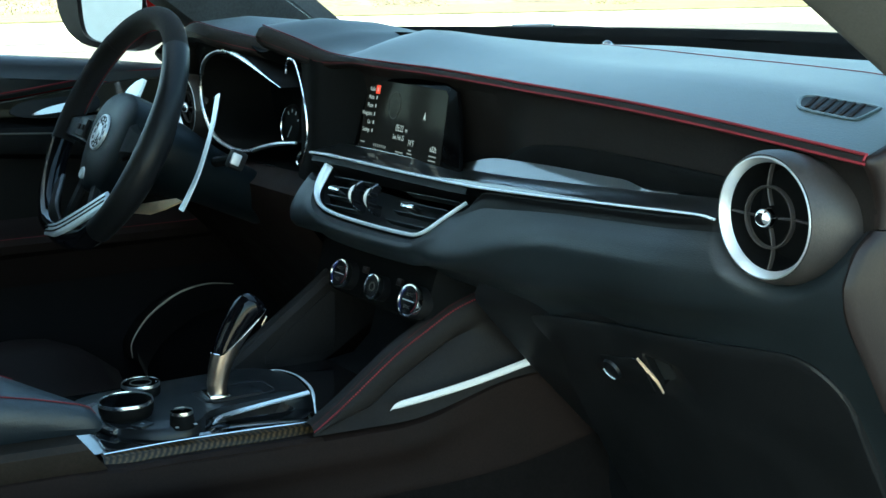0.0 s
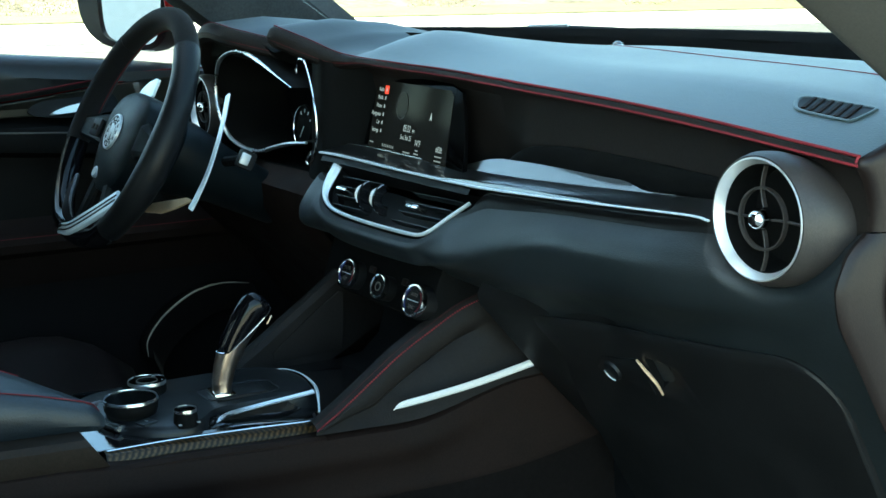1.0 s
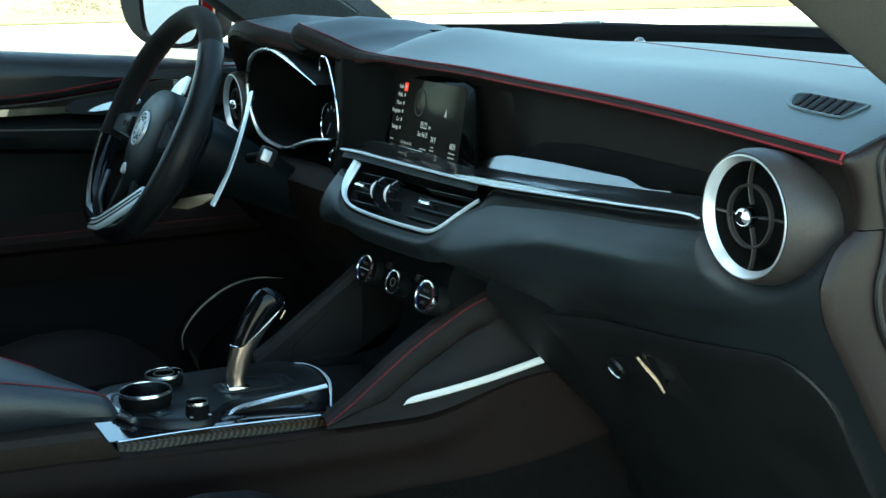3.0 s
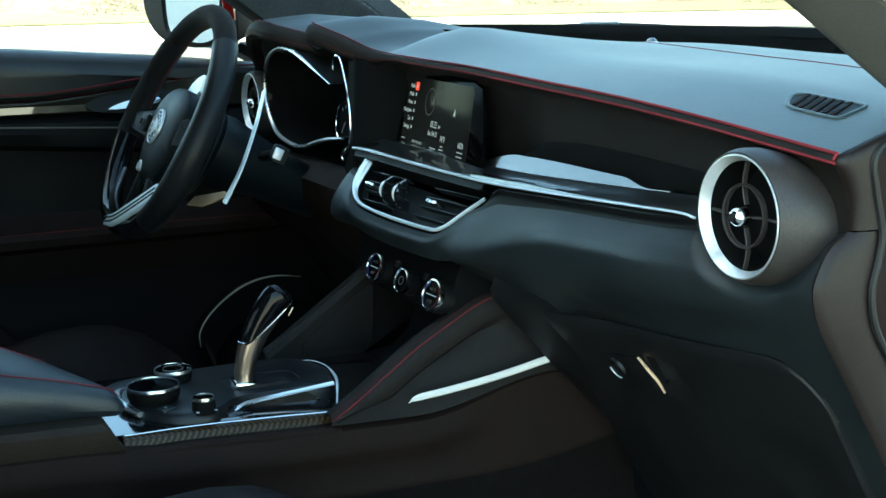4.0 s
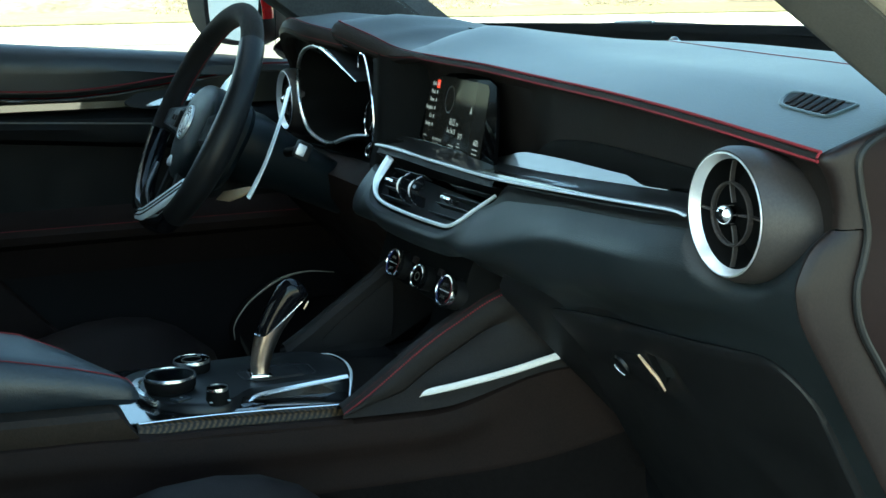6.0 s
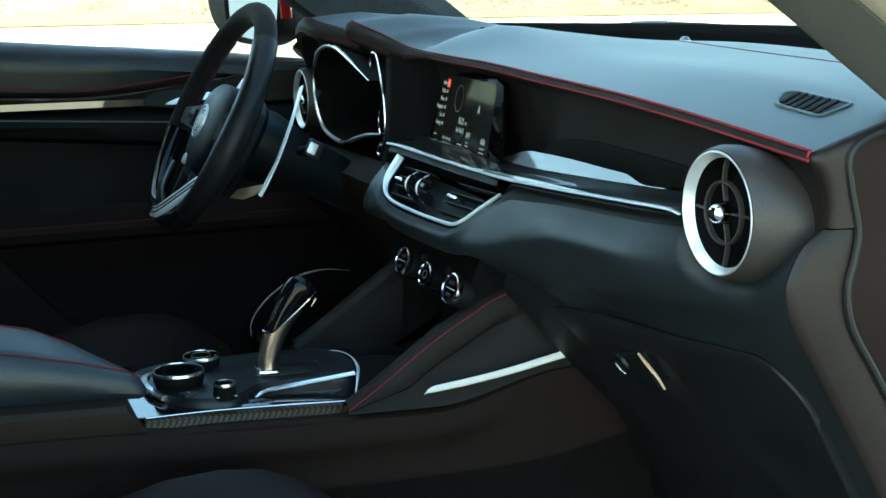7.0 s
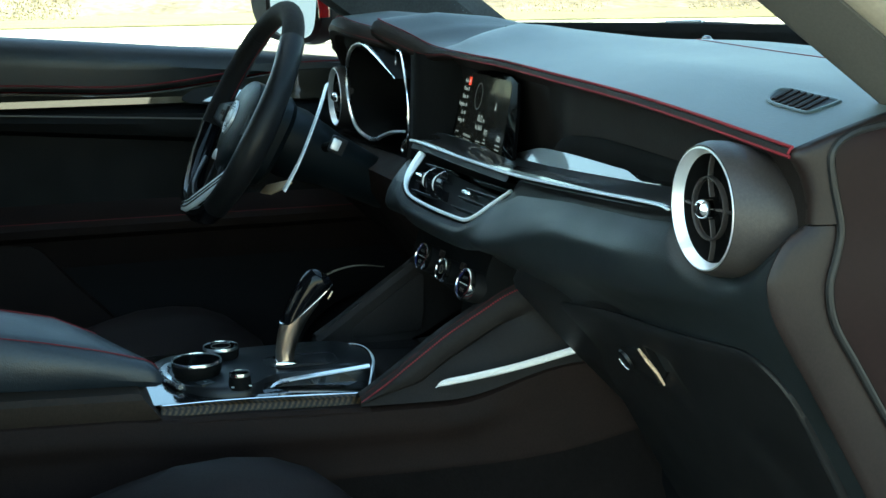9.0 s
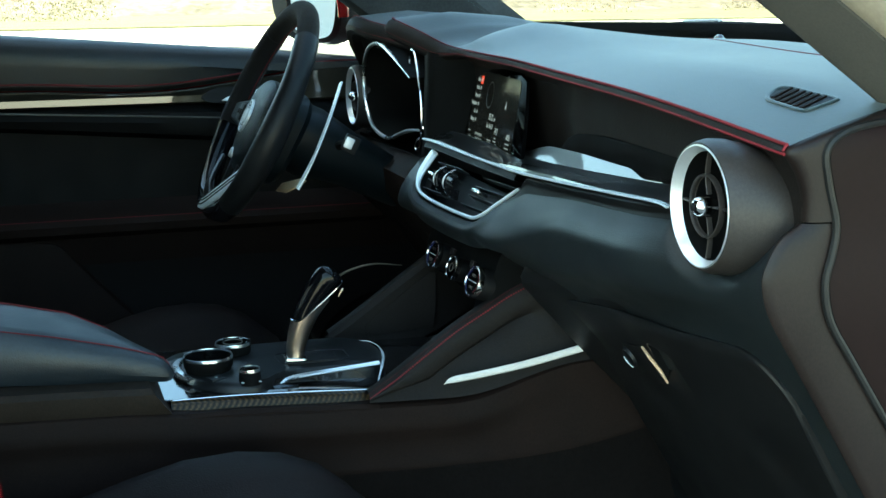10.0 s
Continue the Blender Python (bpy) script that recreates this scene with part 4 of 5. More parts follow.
# ---- instrument cluster ----
cl = thing("instrument_cluster", "dark instrument cluster with chrome outline", "gauge cluster", (-0.375, 0.05, 1.07))
RING = [(-0.278, 1.098), (-0.330, 1.112), (-0.388, 1.128), (-0.440, 1.139), (-0.500, 1.139), (-0.552, 1.122), (-0.572, 1.085), (-0.562, 1.045), (-0.525, 1.012), (-0.470, 1.0), (-0.405, 0.999), (-0.345, 1.011), (-0.290, 1.021), (-0.235, 1.027)]
part("chrome_outline", tube([Vector((p.x, 0.010, p.y)) for p in spl([(x, z, 0) for x, z in RING], 70)], 0.0032, 8, (0, 1, 0), False, lambda u: 0.22 + 0.78 * smooth(0.02, 0.20, u) - 0.35 * smooth(0.9, 1.0, u)), M_ALU, cl, "thin chrome outline")
VISOR = spl([(x, z, 0) for x, z in RING], 70)
part("visor", loft([[Vector((p.x, 0.0125, p.y)), Vector((-0.42 + (p.x + 0.42) * 0.96, 0.04, 1.07 + (p.y - 1.07) * 0.96)), Vector((-0.42 + (p.x + 0.42) * 0.88, 0.12, 1.07 + (p.y - 1.07) * 0.88))] for p in VISOR]), M_BAND, cl, "black inner visor")
STRIP = [(-0.239, 1.120), (-0.236, 1.132), (-0.225, 1.1395), (-0.211, 1.135), (-0.197, 1.114), (-0.185, 1.085), (-0.180, 1.057), (-0.183, 1.032), (-0.192, 1.014), (-0.205, 1.003), (-0.215, 1.004), (-0.211, 1.012), (-0.198, 1.020)]
part("chrome_strip", tube([Vector((p.x + 0.004, -0.001, p.y)) for p in spl([(x, z, 0) for x, z in STRIP], 64)], 0.0018, 8, (0, 1, 0)), M_CHROME, cl, "thin chrome side strip")
for cx in (-0.355,):
    dm2 = axes((cx, 0.062, 1.036), (1, 0, 0), (0, -1, 0.1))
    part("dial", lathe([(0.0, 0.0), (0.028, 0.0), (0.030, 0.004), (0.032, 0.0)], dm2, 40), M_BAND, cl)
    part("dial_rim", tube([dm2 @ Vector((0.030 * math.cos(a), 0.030 * math.sin(a), 0.004)) for a in np.linspace(1.9, 4.6, 20)], 0.0011, 6, (0, 1, 0), False, lambda u: 0.3 + 0.7 * math.sin(math.pi * u)), M_CHROME, cl, "bright crescent of the dial rim")
    part("needle", rbox((0.020, 0.0014, 0.0006), 0, dm2 @ pose(-0.006, -0.008, 0.0014, 0, 0, 55)), M_LOGO, cl)
    for k in (3, 4, 5, 6):
        a = radians(225 - k * 33)
        part("dial_mark", rbox((0.005, 0.0020, 0.0005), 0, dm2 @ pose(0.0225 * math.cos(a), 0.0225 * math.sin(a), 0.0012, 0, 0, math.degrees(a))), M_LOGO, cl)

# ---- steering wheel ----
WC, TILT = Vector((-0.373, -0.191, 1.0445)), 27.0
wm = axes(WC, (1, 0, 0), (0, -math.cos(radians(TILT)), math.sin(radians(TILT))))
sw = thing("steering_wheel", "flat-bottomed suede and leather steering wheel", "steering wheel", WC)
R = 0.163


def rim(a):
    """A point on the rim's centre line; a in degrees from the right, turning up."""
    x, y = R * math.cos(radians(a)), R * math.sin(radians(a))
    if y < -0.144:
        y = -0.144 + (y + 0.144) * 0.55
    return wm @ Vector((x * (1.0 + 0.02 * smooth(0.05, -0.1, y)), y, 0.007 - 0.035 * x))


def rim_piece(a0, a1, r, n, squash=1.0, scale=None):
    return tube([rim(a0 + (a1 - a0) * k / n) for k in range(n + 1)], r, 16, wm.to_3x3() @ Vector((0, 0, 1)), scale=scale, squash=squash)


part("suede_rim", rim_piece(48, 132, 0.0158, 30), M_SUEDE, sw, "black suede upper rim")
part("lower_rim", rim_piece(192, 308, 0.0140, 44, 1.15), M_GRIP, sw, "glossy black flat bottom of the rim")
part("leather_grip", rim_piece(-52, 48, 0.0166, 40, 1.05, lambda u: 1 + 0.16 * math.sin(math.pi * min(1, u * 1.25)) ** 2), M_WHEEL, sw, "smooth black leather grip")
part("leather_grip", rim_piece(132, 192, 0.0166, 26), M_SUEDE, sw)
part("rim_stitching", tube([rim(a) + (wm.to_3x3() @ Vector((-0.013 * math.cos(radians(a)), -0.013 * math.sin(radians(a)), -0.010))) for a in np.linspace(60, 175, 40)], 0.0007, 5), M_RED_DIM, sw, "dim red inner seam")
hub = [(-0.066, 0.018), (-0.050, 0.040), (-0.02, 0.050), (0.02, 0.050), (0.050, 0.040), (0.066, 0.018), (0.064, -0.02), (0.052, -0.058), (0.024, -0.080), (-0.024, -0.080), (-0.052, -0.058), (-0.064, -0.02)]
hp = [(p.x, p.y) for p in loop([(x, y, 0) for x, y in hub], 48)]
part("hub_pad", loft([[wm @ Vector((x * s * 1.08, y * s, h)) for x, y in hp] for s, h in ((0.95, -0.056), (1.06, -0.048), (1.075, -0.016), (1.070, 0.0005), (1.055, 0.0045), (1.02, 0.0065), (0.94, 0.0095), (0.80, 0.0132), (0.5, 0.0165), (0.2, 0.0168))], True, caps=True), M_HUB, sw, "soft black horn pad", 24)
em = wm @ pose(0.001, -0.0085, 0.0160) @ Matrix.Scale(1.13, 4)
emblem = part("emblem", lathe([(0.0, 0.003), (0.018, 0.003), (0.0215, 0.0025), (0.0225, 0.0), (0.0, 0.0)], em, 40), M_DARK, sw, "round monochrome badge")
part("emblem_ring", lathe([(0.0195, 0.003), (0.0205, 0.0042), (0.0222, 0.0038), (0.0228, 0.001)], em, 40), M_LOGO, emblem)
part("emblem_inner_ring", lathe([(0.0118, 0.003), (0.0124, 0.0040), (0.0132, 0.003)], em, 32), M_LOGO, emblem)
part("emblem_relief", merge(rbox((0.007, 0.020, 0.001), 0.0004, em @ pose(-0.005, 0, 0.0034)), rbox((0.010, 0.004, 0.001), 0.0004, em @ pose(-0.004, 0.001, 0.0036)), rbox((0.006, 0.017, 0.001), 0.0004, em @ pose(0.005, 0, 0.0034, 0, 0, 18))), M_LOGO, emblem)
for k in range(12):
    a = 30 * k + 15
    part("emblem_mark", rbox((0.0032, 0.0030, 0.0008), 0.0002, em @ pose(0.0163 * math.cos(radians(a)), 0.0163 * math.sin(radians(a)), 0.0033, 0, 0, a)), M_LOGO, emblem)
for s in (-1, 1):
    pts = [wm @ Vector((s * x, y, z)) for x, y, z in ((0.060, -0.008, -0.006), (0.088, -0.008, 0.004), (0.125, -0.010, 0.010), (0.168, -0.012, 0.014))]
    sp = part("spoke", sweep(spl(pts, 10), bar(0.042, 0.014, 0.4), wm.to_3x3() @ Vector((0, 0, 1)), False, lambda u: 1.35 - 0.75 * u), M_HUB if s < 0 else M_BAND, sw)
    if s > 0:
        continue
    part("button_pad", rbox((0.034, 0.026, 0.006), 0.002, wm @ pose(s * 0.096, -0.008, 0.0125)), M_DARK, sp)
    for k in (-1, 1):
        part("button", rbox((0.011, 0.008, 0.003), 0.001, wm @ pose(s * 0.096 + k * 0.008, -0.008, 0.0155)), M_CONSOLE, sp)
for s in (-1, 1):
    pts = [wm @ Vector((s * x, y, z)) for x, y, z in ((0.022, -0.055, 0.004), (0.030, -0.085, 0.002), (0.040, -0.115, 0.0), (0.048, -0.140, -0.001))]
    part("lower_spoke", sweep(spl(pts, 10), bar(0.022, 0.010, 0.4), wm.to_3x3() @ Vector((0, 0, 1))), M_DARK, sw)
    pts = [wm @ Vector((s * x, y, z)) for x, y, z in (((-0.036, -0.156, 0.0215), (0.010, -0.148, 0.0225)) if s > 0 else ((0.020, -0.142, 0.016),)) + ((0.055, -0.125, 0.019), (0.106, -0.088, 0.010))]
    blade = part("spoke_blade", sweep(spl(pts, 12), bar(0.026, 0.007, 0.35), wm.to_3x3() @ Vector((0, 0, 1)), False, lambda u: 0.6 + 0.35 * smooth(0, 0.55, u)), M_BRIGHT if s > 0 else M_RIM, sw, "brushed silver lower spoke blade" if s > 0 else "glossy black lower spoke blade")
    if s > 0:
        for d in (-0.0045, 0.0015):
            part("blade_groove", sweep([p + wm.to_3x3() @ Vector((-0.45 * d, d + 0.002, 0.0036)) for p in spl(pts, 12)], bar(0.0022, 0.0016, 0.3), wm.to_3x3() @ Vector((0, 0, 1))), M_DARK, blade)
part("start_button", lathe([(0.0, 0.003), (0.007, 0.003), (0.0085, 0.0015), (0.0085, -0.004)], wm @ pose(-0.017, -0.067, 0.0130) @ Matrix.Scale(0.95, 4), 28), M_SILVER, sw, "round silver start button")
pts = [wm @ Vector(p) for p in ((0.146, 0.088, -0.057), (0.170, 0.045, -0.057), (0.186, -0.010, -0.057), (0.1875, -0.045, -0.056), (0.186, -0.066, -0.055))]
part("shift_paddle", sweep(spl(pts, 26), bar(0.0125, 0.0035, 0.4), wm.to_3x3() @ Vector((0, 0, 1)), False, lambda u: 0.8 + 0.25 * smooth(0.3, 0.95, u)), M_BRIGHT, sw, "tall brushed aluminium shift paddle")
plate_o = [(-0.115, 0.0915), (-0.128, 0.0925), (-0.150, 0.086), (-0.168, 0.076), (-0.180, 0.062), (-0.186, 0.030), (-0.182, -0.040), (-0.166, -0.040), (-0.160, 0.030), (-0.114, 0.066)]
part("shift_paddle", slab(plate_o, 0.004, wm @ pose(0, 0, -0.052), 0.001), M_BRIGHT, sw, "wide top of the brushed aluminium shift paddle")
col = thing("steering_column", "black steering column shroud", "steering column", WC + Vector((0, 0.12, -0.02)))
cr = [(0.060 * math.cos(a), 0.06 * math.sin(a)) for a in np.linspace(0, 2 * math.pi, 24, endpoint=False)]
part("shroud", loft([[wm @ Vector((x * s, y * s * (0.62 if y > 0 else 1) + dy, h)) for x, y in cr] for s, h, dy in ((0.85, -0.046, 0.004), (1.05, -0.052, 0.006), (1.10, -0.08, 0.006), (0.85, -0.14, 0.004), (0.7, -0.24, 0.0))], True, caps=True), M_HUB, col)
edge_o = [(0.140, -0.054), (0.118, -0.053), (0.006, -0.077), (-0.014, -0.093), (0.05, -0.0855), (0.094, -0.0722)]
part("lower_cover_edge", slab(edge_o, 0.003, wm @ pose(0, 0, -0.072), 0.0008), M_TAN, col, "edge of the lower cover, coloured tan for caught light")
stalk = part("stalk", tube(spl([wm @ Vector(p) for p in ((0.13, 0.010, -0.096), (0.16, 0.014, -0.094), (0.188, 0.0186, -0.0926))], 10), 0.007, 10), M_BAND, col, "black control stalk")
part("stalk_tip", rbox((0.018, 0.024, 0.020), 0.004, Matrix.Translation((-0.176, -0.100, 1.019)) @ wm.to_3x3().to_4x4()), M_DARK, stalk)
part("stalk_cap", rbox((0.005, 0.015, 0.012), 0.002, Matrix.Translation((-0.168, -0.104, 1.021)) @ wm.to_3x3().to_4x4()), M_SILVER, stalk, "silver end cap")

# ---- centre console ----
con = thing("centre_console", "black centre console with red-stitched side pads", "console", (0, -0.2, 0.7))
CONX = [(-1.0, 0.125), (-0.37, 0.122), (-0.15, 0.128), (-0.05, 0.140), (0.08, 0.185), (0.20, 0.215)]


def cx(y):
    return float(np.interp(y, [a for a, _ in CONX], [b for _, b in CONX]))


rows4, rows4c = [], []
for y in np.linspace(-1.0, 0.22, 60):
    w = cx(y)
    zt = 0.752 + 0.008 * smooth(-0.15, -0.37, y) + 0.009 * smooth(-0.33, -0.42, y) + 0.04 * max(0, -0.40 - y) + 0.050 * smooth(-0.06, 0.10, y)
    f = smooth(0.06, -0.06, y)
    zl = 0.670 + 0.056 * (max(0, y + 0.1) / 0.286) ** 1.9
    rows4.append([Vector((x, y, z)) for x, z in ((w - 0.03, zt + 0.001), (w - 0.006, zt), (w, zt - 0.004), (w + 0.005 * f, zt - 0.018), (w + 0.006 * f, zt - 0.026), (w + 0.005 * f, zt - 0.032), (w + 0.002 * f, zt - 0.040), (w + 0.0005, zt - 0.048), (w + 0.001, 0.5 * (zt - 0.056 + zl)), (w + 0.002, zl + 0.010), (w + 0.002, zl + 0.003), (w + 0.001, zl))])
    rows4c.append([Vector((x, y, z)) for x, z in ((w + 0.002, zl + 0.004), (w + 0.001, zl - 0.03), (w + 0.01, 0.55), (w + 0.03, 0.42))])
for s in (1, -1):
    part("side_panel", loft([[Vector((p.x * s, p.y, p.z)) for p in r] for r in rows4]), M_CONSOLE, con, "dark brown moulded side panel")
    part("side_carpet", loft([[Vector((p.x * s, p.y, p.z)) for p in r] for r in rows4c]), M_CARPET, con, "black carpet below the side panel")
part("deck", loft([[Vector((x, y, z)) for x, z in ((-0.105, z + 0.006), (-0.05, z + 0.006), (0.03, z + 0.006), (0.094, z + 0.0003))] for y, z in ((-0.42, 0.769), (-0.25, 0.767), (-0.14, 0.760), (0.0, 0.757))]), M_GLOSS, con, "glossy black console deck")
part("deck_corner", loft([[Vector(a), Vector(b)] for a, b in zip(((0.010, -0.392, 0.7788), (0.030, -0.352, 0.7775), (0.055, -0.338, 0.7760), (0.078, -0.310, 0.7735), (0.0895, -0.268, 0.7715), (0.0900, -0.240, 0.7705)), ((0.094, -0.392, 0.7726), (0.094, -0.352, 0.7719), (0.094, -0.335, 0.7716), (0.094, -0.306, 0.7710), (0.094, -0.268, 0.7700), (0.094, -0.240, 0.7690)))]), M_GLOSS, con, "glossy black deck corner catching the sky")
# side pads that rise to the dashboard
PAD = [(-0.152, 0.764), (-0.142, 0.770), (-0.117, 0.786), (-0.083, 0.810), (-0.048, 0.834), (-0.013, 0.856), (0.022, 0.879), (0.060, 0.893), (0.12, 0.902), (0.18, 0.905)]
for s in (1, -1):
    edge = spl([(0.130 + 0.03 * smooth(-0.05, 0.1, y), y, z + (0.012 if s < 0 else 0)) for y, z in PAD], 44)
    rows5 = []
    for p in edge:
        drop = max(p.z - (0.757 + 0.045 * smooth(-0.06, 0.10, p.y)), 0.004)
        w, c = cx(p.y), min(1, drop / 0.055)
        pts = [(p.x - 0.026, -drop), (p.x - 0.026, -0.006), (p.x - 0.021, 0.002), (p.x - 0.012, 0.004), (p.x - 0.004, 0.002), (p.x, -0.003), (p.x + 0.0035, -0.012 * c), (p.x + 0.0045, -0.022 * c), (p.x + 0.003, -0.030 * c), (p.x + 0.003 - 0.0055 * smooth(0.06, 0.0, p.y), -0.035 * c), (p.x - 0.001 + 0.3 * (w - p.x), -0.045 * c), (p.x + 0.75 * (w - p.x), -0.4 * 0.045 * c - 0.6 * drop), (w + 0.001, -drop - 0.001)]
        rows5.append([Vector((x * s, p.y, p.z + dz)) for x, dz in pts])
    pad = part("side_pad", loft(rows5), M_FACE, con, "padded leather knee wing")
    if s < 0:
        part("inner_panel", slab([(-0.104, 0.772), (-0.050, 0.7745), (-0.010, 0.777), (-0.007, 0.800), (-0.005, 0.850), (-0.012, 0.853), (-0.050, 0.827), (-0.082, 0.803), (-0.104, 0.785)], 0.0016, axes((-0.1035, 0, 0), (0, 1, 0), (1, 0, 0)), 0.0006), M_FACE, pad, "flat dark panel inside the wing")
        continue
    bm = bmesh.new()
    for a, b in zip(*(iter(spl([(p.x * s + 0.0008 * s, p.y, p.z - 0.0025) for p in edge], 240)[:240]),) * 2):
        d = b - a
        tmp = tube([a + d * 0.1, a + d * 0.5, b - d * 0.0], 0.0009, 5)
        bm2 = bpy.data.meshes.new("s")
        tmp.to_mesh(bm2)
        tmp.free()
        bm.from_mesh(bm2)
        bpy.data.meshes.remove(bm2)
    tagged(part("stitching", bm, M_STITCH, pad, "row of small red stitches"), kind="stuff")
    part("pad_piping", tube([Vector((p.x * s - 0.0045 * s, p.y, p.z + 0.0018)) for p in edge], 0.0004, 5), M_RED_DIM, pad, "dim red seam")
sill = spl([(0.1475, -0.070, 0.7765), (0.151, -0.060, 0.782), (0.163, -0.027, 0.7895), (0.179, 0.021, 0.8015), (0.199, 0.078, 0.8195)], 30)
part("side_blade", sweep([p + Vector((0.004, 0, 0)) for p in sill], bar(0.005, 0.0084, 0.4), (0, 0, 1), False, lambda u: 0.08 + 0.80 * smooth(0, 0.30, u) + 0.12 * u), M_CREST, con, "bright aluminium blade at the pad's foot")
# tray and climate panel
part("tray", loft([[Vector((x, y, z)) for x in (-0.105, -0.06, 0.0, 0.06, 0.105)] for y, z in ((-0.14, 0.762), (-0.08, 0.762), (-0.02, 0.763), (0.02, 0.768), (0.045, 0.79), (0.06, 0.84), (0.05, 0.855))]), M_DARK, con)
part("climate_panel", loft([[Vector((x, y + 0.07 * smooth(0.125, 0.155, x), z)) for x in (-0.15, -0.10, -0.05, 0.0, 0.05, 0.10, 0.125, 0.131, 0.137, 0.143, 0.149)] for y, z in ((0.05, 0.850), (0.0, 0.852), (-0.010, 0.860), (0.004, 0.905), (0.022, 0.945), (0.03, 0.955))]), M_BAND, con, "black climate control panel")

cp = axes((0, 0, 0), (1, 0, 0), (0.12, -0.93, 0.34)).to_3x3().to_4x4()
for x, y, z, r, lab in ((-0.055, -0.022, 0.886, 0.0180, "climate temperature knob with a chrome ring"), (0.028, -0.022, 0.885, 0.0150, "small climate fan knob with a chrome ring"), (0.113, -0.022, 0.885, 0.0190, "climate temperature knob with a chrome ring")):
    kn = thing("climate_knob", lab, "knob", (x, y, z), "climate knobs")
    m = Matrix.Translation((x, y, z)) @ cp
    part("barrel", lathe([(r * 0.98, -0.026), (r, -0.004), (r * 0.9, -0.001)], m, 36), M_DARK, kn)
    part("ring", lathe([(r * 0.84, 0.0), (r * 0.88, 0.0018), (r * 0.98, 0.0016), (r * 1.02, -0.001), (r, -0.005)], m, 40), M_CHROME, kn)
    part("face", lathe([(0.0, 0.0004), (r * 0.86, 0.0004), (r * 0.86, -0.002)], m, 32), M_GLOSS, kn)
    if r > 0.016:
        part("mark", rbox((r * 1.1, 0.0010, 0.0003), 0, m @ pose(0, 0, 0.0007)), M_LOGO, kn)
        words("label_text", "AUTO", 0.0055, m @ pose(0, 0.005, 0.0007), M_PILLAR, kn, "CENTER", 0.8)
        words("label_text", "SYNC" if x > 0 else "REST", 0.0055, m @ pose(0, -0.009, 0.0007), M_PILLAR, kn, "CENTER", 0.8)
        for s, ml in ((-1, M_BLUE), (1, M_RED_MID)):
            part("tint_arc", sweep([m @ Vector((s * r * 0.76 * math.cos(a), r * 0.76 * math.sin(a), 0.0007)) for a in np.linspace(-0.9, 0.9, 10)], bar(0.0009, 0.0005), m.to_3x3() @ Vector((0, 0, 1))), ml, kn, "coloured arc")
    else:
        part("fan_mark", lathe([(0.004, 0.0006), (0.0048, 0.001), (0.0056, 0.0006)], m, 24), M_PILLAR, kn)
for x in (-0.012, 0.070):
    part("panel_button", rbox((0.010, 0.008, 0.004), 0.001, Matrix.Translation((x, -0.008, 0.896)) @ cp), M_HARD, con)
port = thing("power_socket", "small chrome-rimmed power socket in the tray", "socket", (0.085, 0.04, 0.80))
part("rim", lathe([(0.008, 0.0), (0.0095, 0.002), (0.011, 0.0), (0.011, -0.006)], axes((0.088, 0.032, 0.812), (1, 0, 0), (0, -0.9, 0.4)), 28), M_CHROME, port)
part("usb_port", rbox((0.014, 0.006, 0.004), 0.001, axes((0.060, 0.035, 0.808), (1, 0, 0), (0, -0.9, 0.4))), M_CHROME, port)

# selector surround: raised satin-black island with chrome arc and aluminium strip
ISLE = [(-0.01, -0.366), (0.030, -0.358), (0.066, -0.338), (0.088, -0.305), (0.089, -0.268), (0.060, -0.235), (0.058, -0.17), (0.060, -0.126), (0.030, -0.113), (-0.01, -0.108), (-0.045, -0.118), (-0.070, -0.15), (-0.075, -0.25), (-0.07, -0.34), (-0.04, -0.37)]
ip = [(p.x, p.y) for p in loop([(x, y, 0) for x, y in ISLE], 80)]
part("selector_island", loft([[Vector((x * s, -0.24 + (y + 0.24) * s, h)) for x, y in ip] for s, h in ((1.03, 0.760), (1.015, 0.774), (0.99, 0.7805), (0.955, 0.783), (0.5, 0.7845))], True, caps=True), M_TOP, con, "satin black selector surround")
part("selector_skirt", loft([[Vector((x - 0.004, y, 0.778)), Vector((x, y, 0.7715 + d)), Vector((0.084, y, 0.7705 + d)), Vector((0.095, y, 0.7695 + d)), Vector((0.097, y, 0.7660 + d))] for x, y, d in ((0.078, -0.256, 0.0), (0.068, -0.235, -0.001), (0.064, -0.19, -0.003), (0.063, -0.15, -0.005), (0.062, -0.128, -0.006))]), M_GLOSS, con, "glossy black skirt below the strip")
part("aluminium_strip", sweep(spl([(0.080, -0.246, 0.7745), (0.068, -0.228, 0.777), (0.064, -0.19, 0.779), (0.062, -0.15, 0.781), (0.062, -0.124, 0.783)], 20), bar(0.0068, 0.003, 0.4), (0.35, 0, 1), False, lambda u: 0.3 + 0.7 * smooth(0, 0.15, u)), M_ALU, con, "brushed aluminium strip beside the lever")
part("chrome_arc", sweep(spl([(-0.046, -0.142, 0.781), (-0.040, -0.118, 0.783), (-0.008, -0.109, 0.784), (0.036, -0.113, 0.784), (0.068, -0.122, 0.782), (0.098, -0.134, 0.771)], 30), bar(0.0034, 0.0040, 0.4), (0, 0, 1), False, lambda u: 0.3 + 0.7 * smooth(0.35, 0.6, u) - 0.35 * smooth(0.82, 0.9, u)), M_BRIGHT, con, "chrome arc round the selector panel")
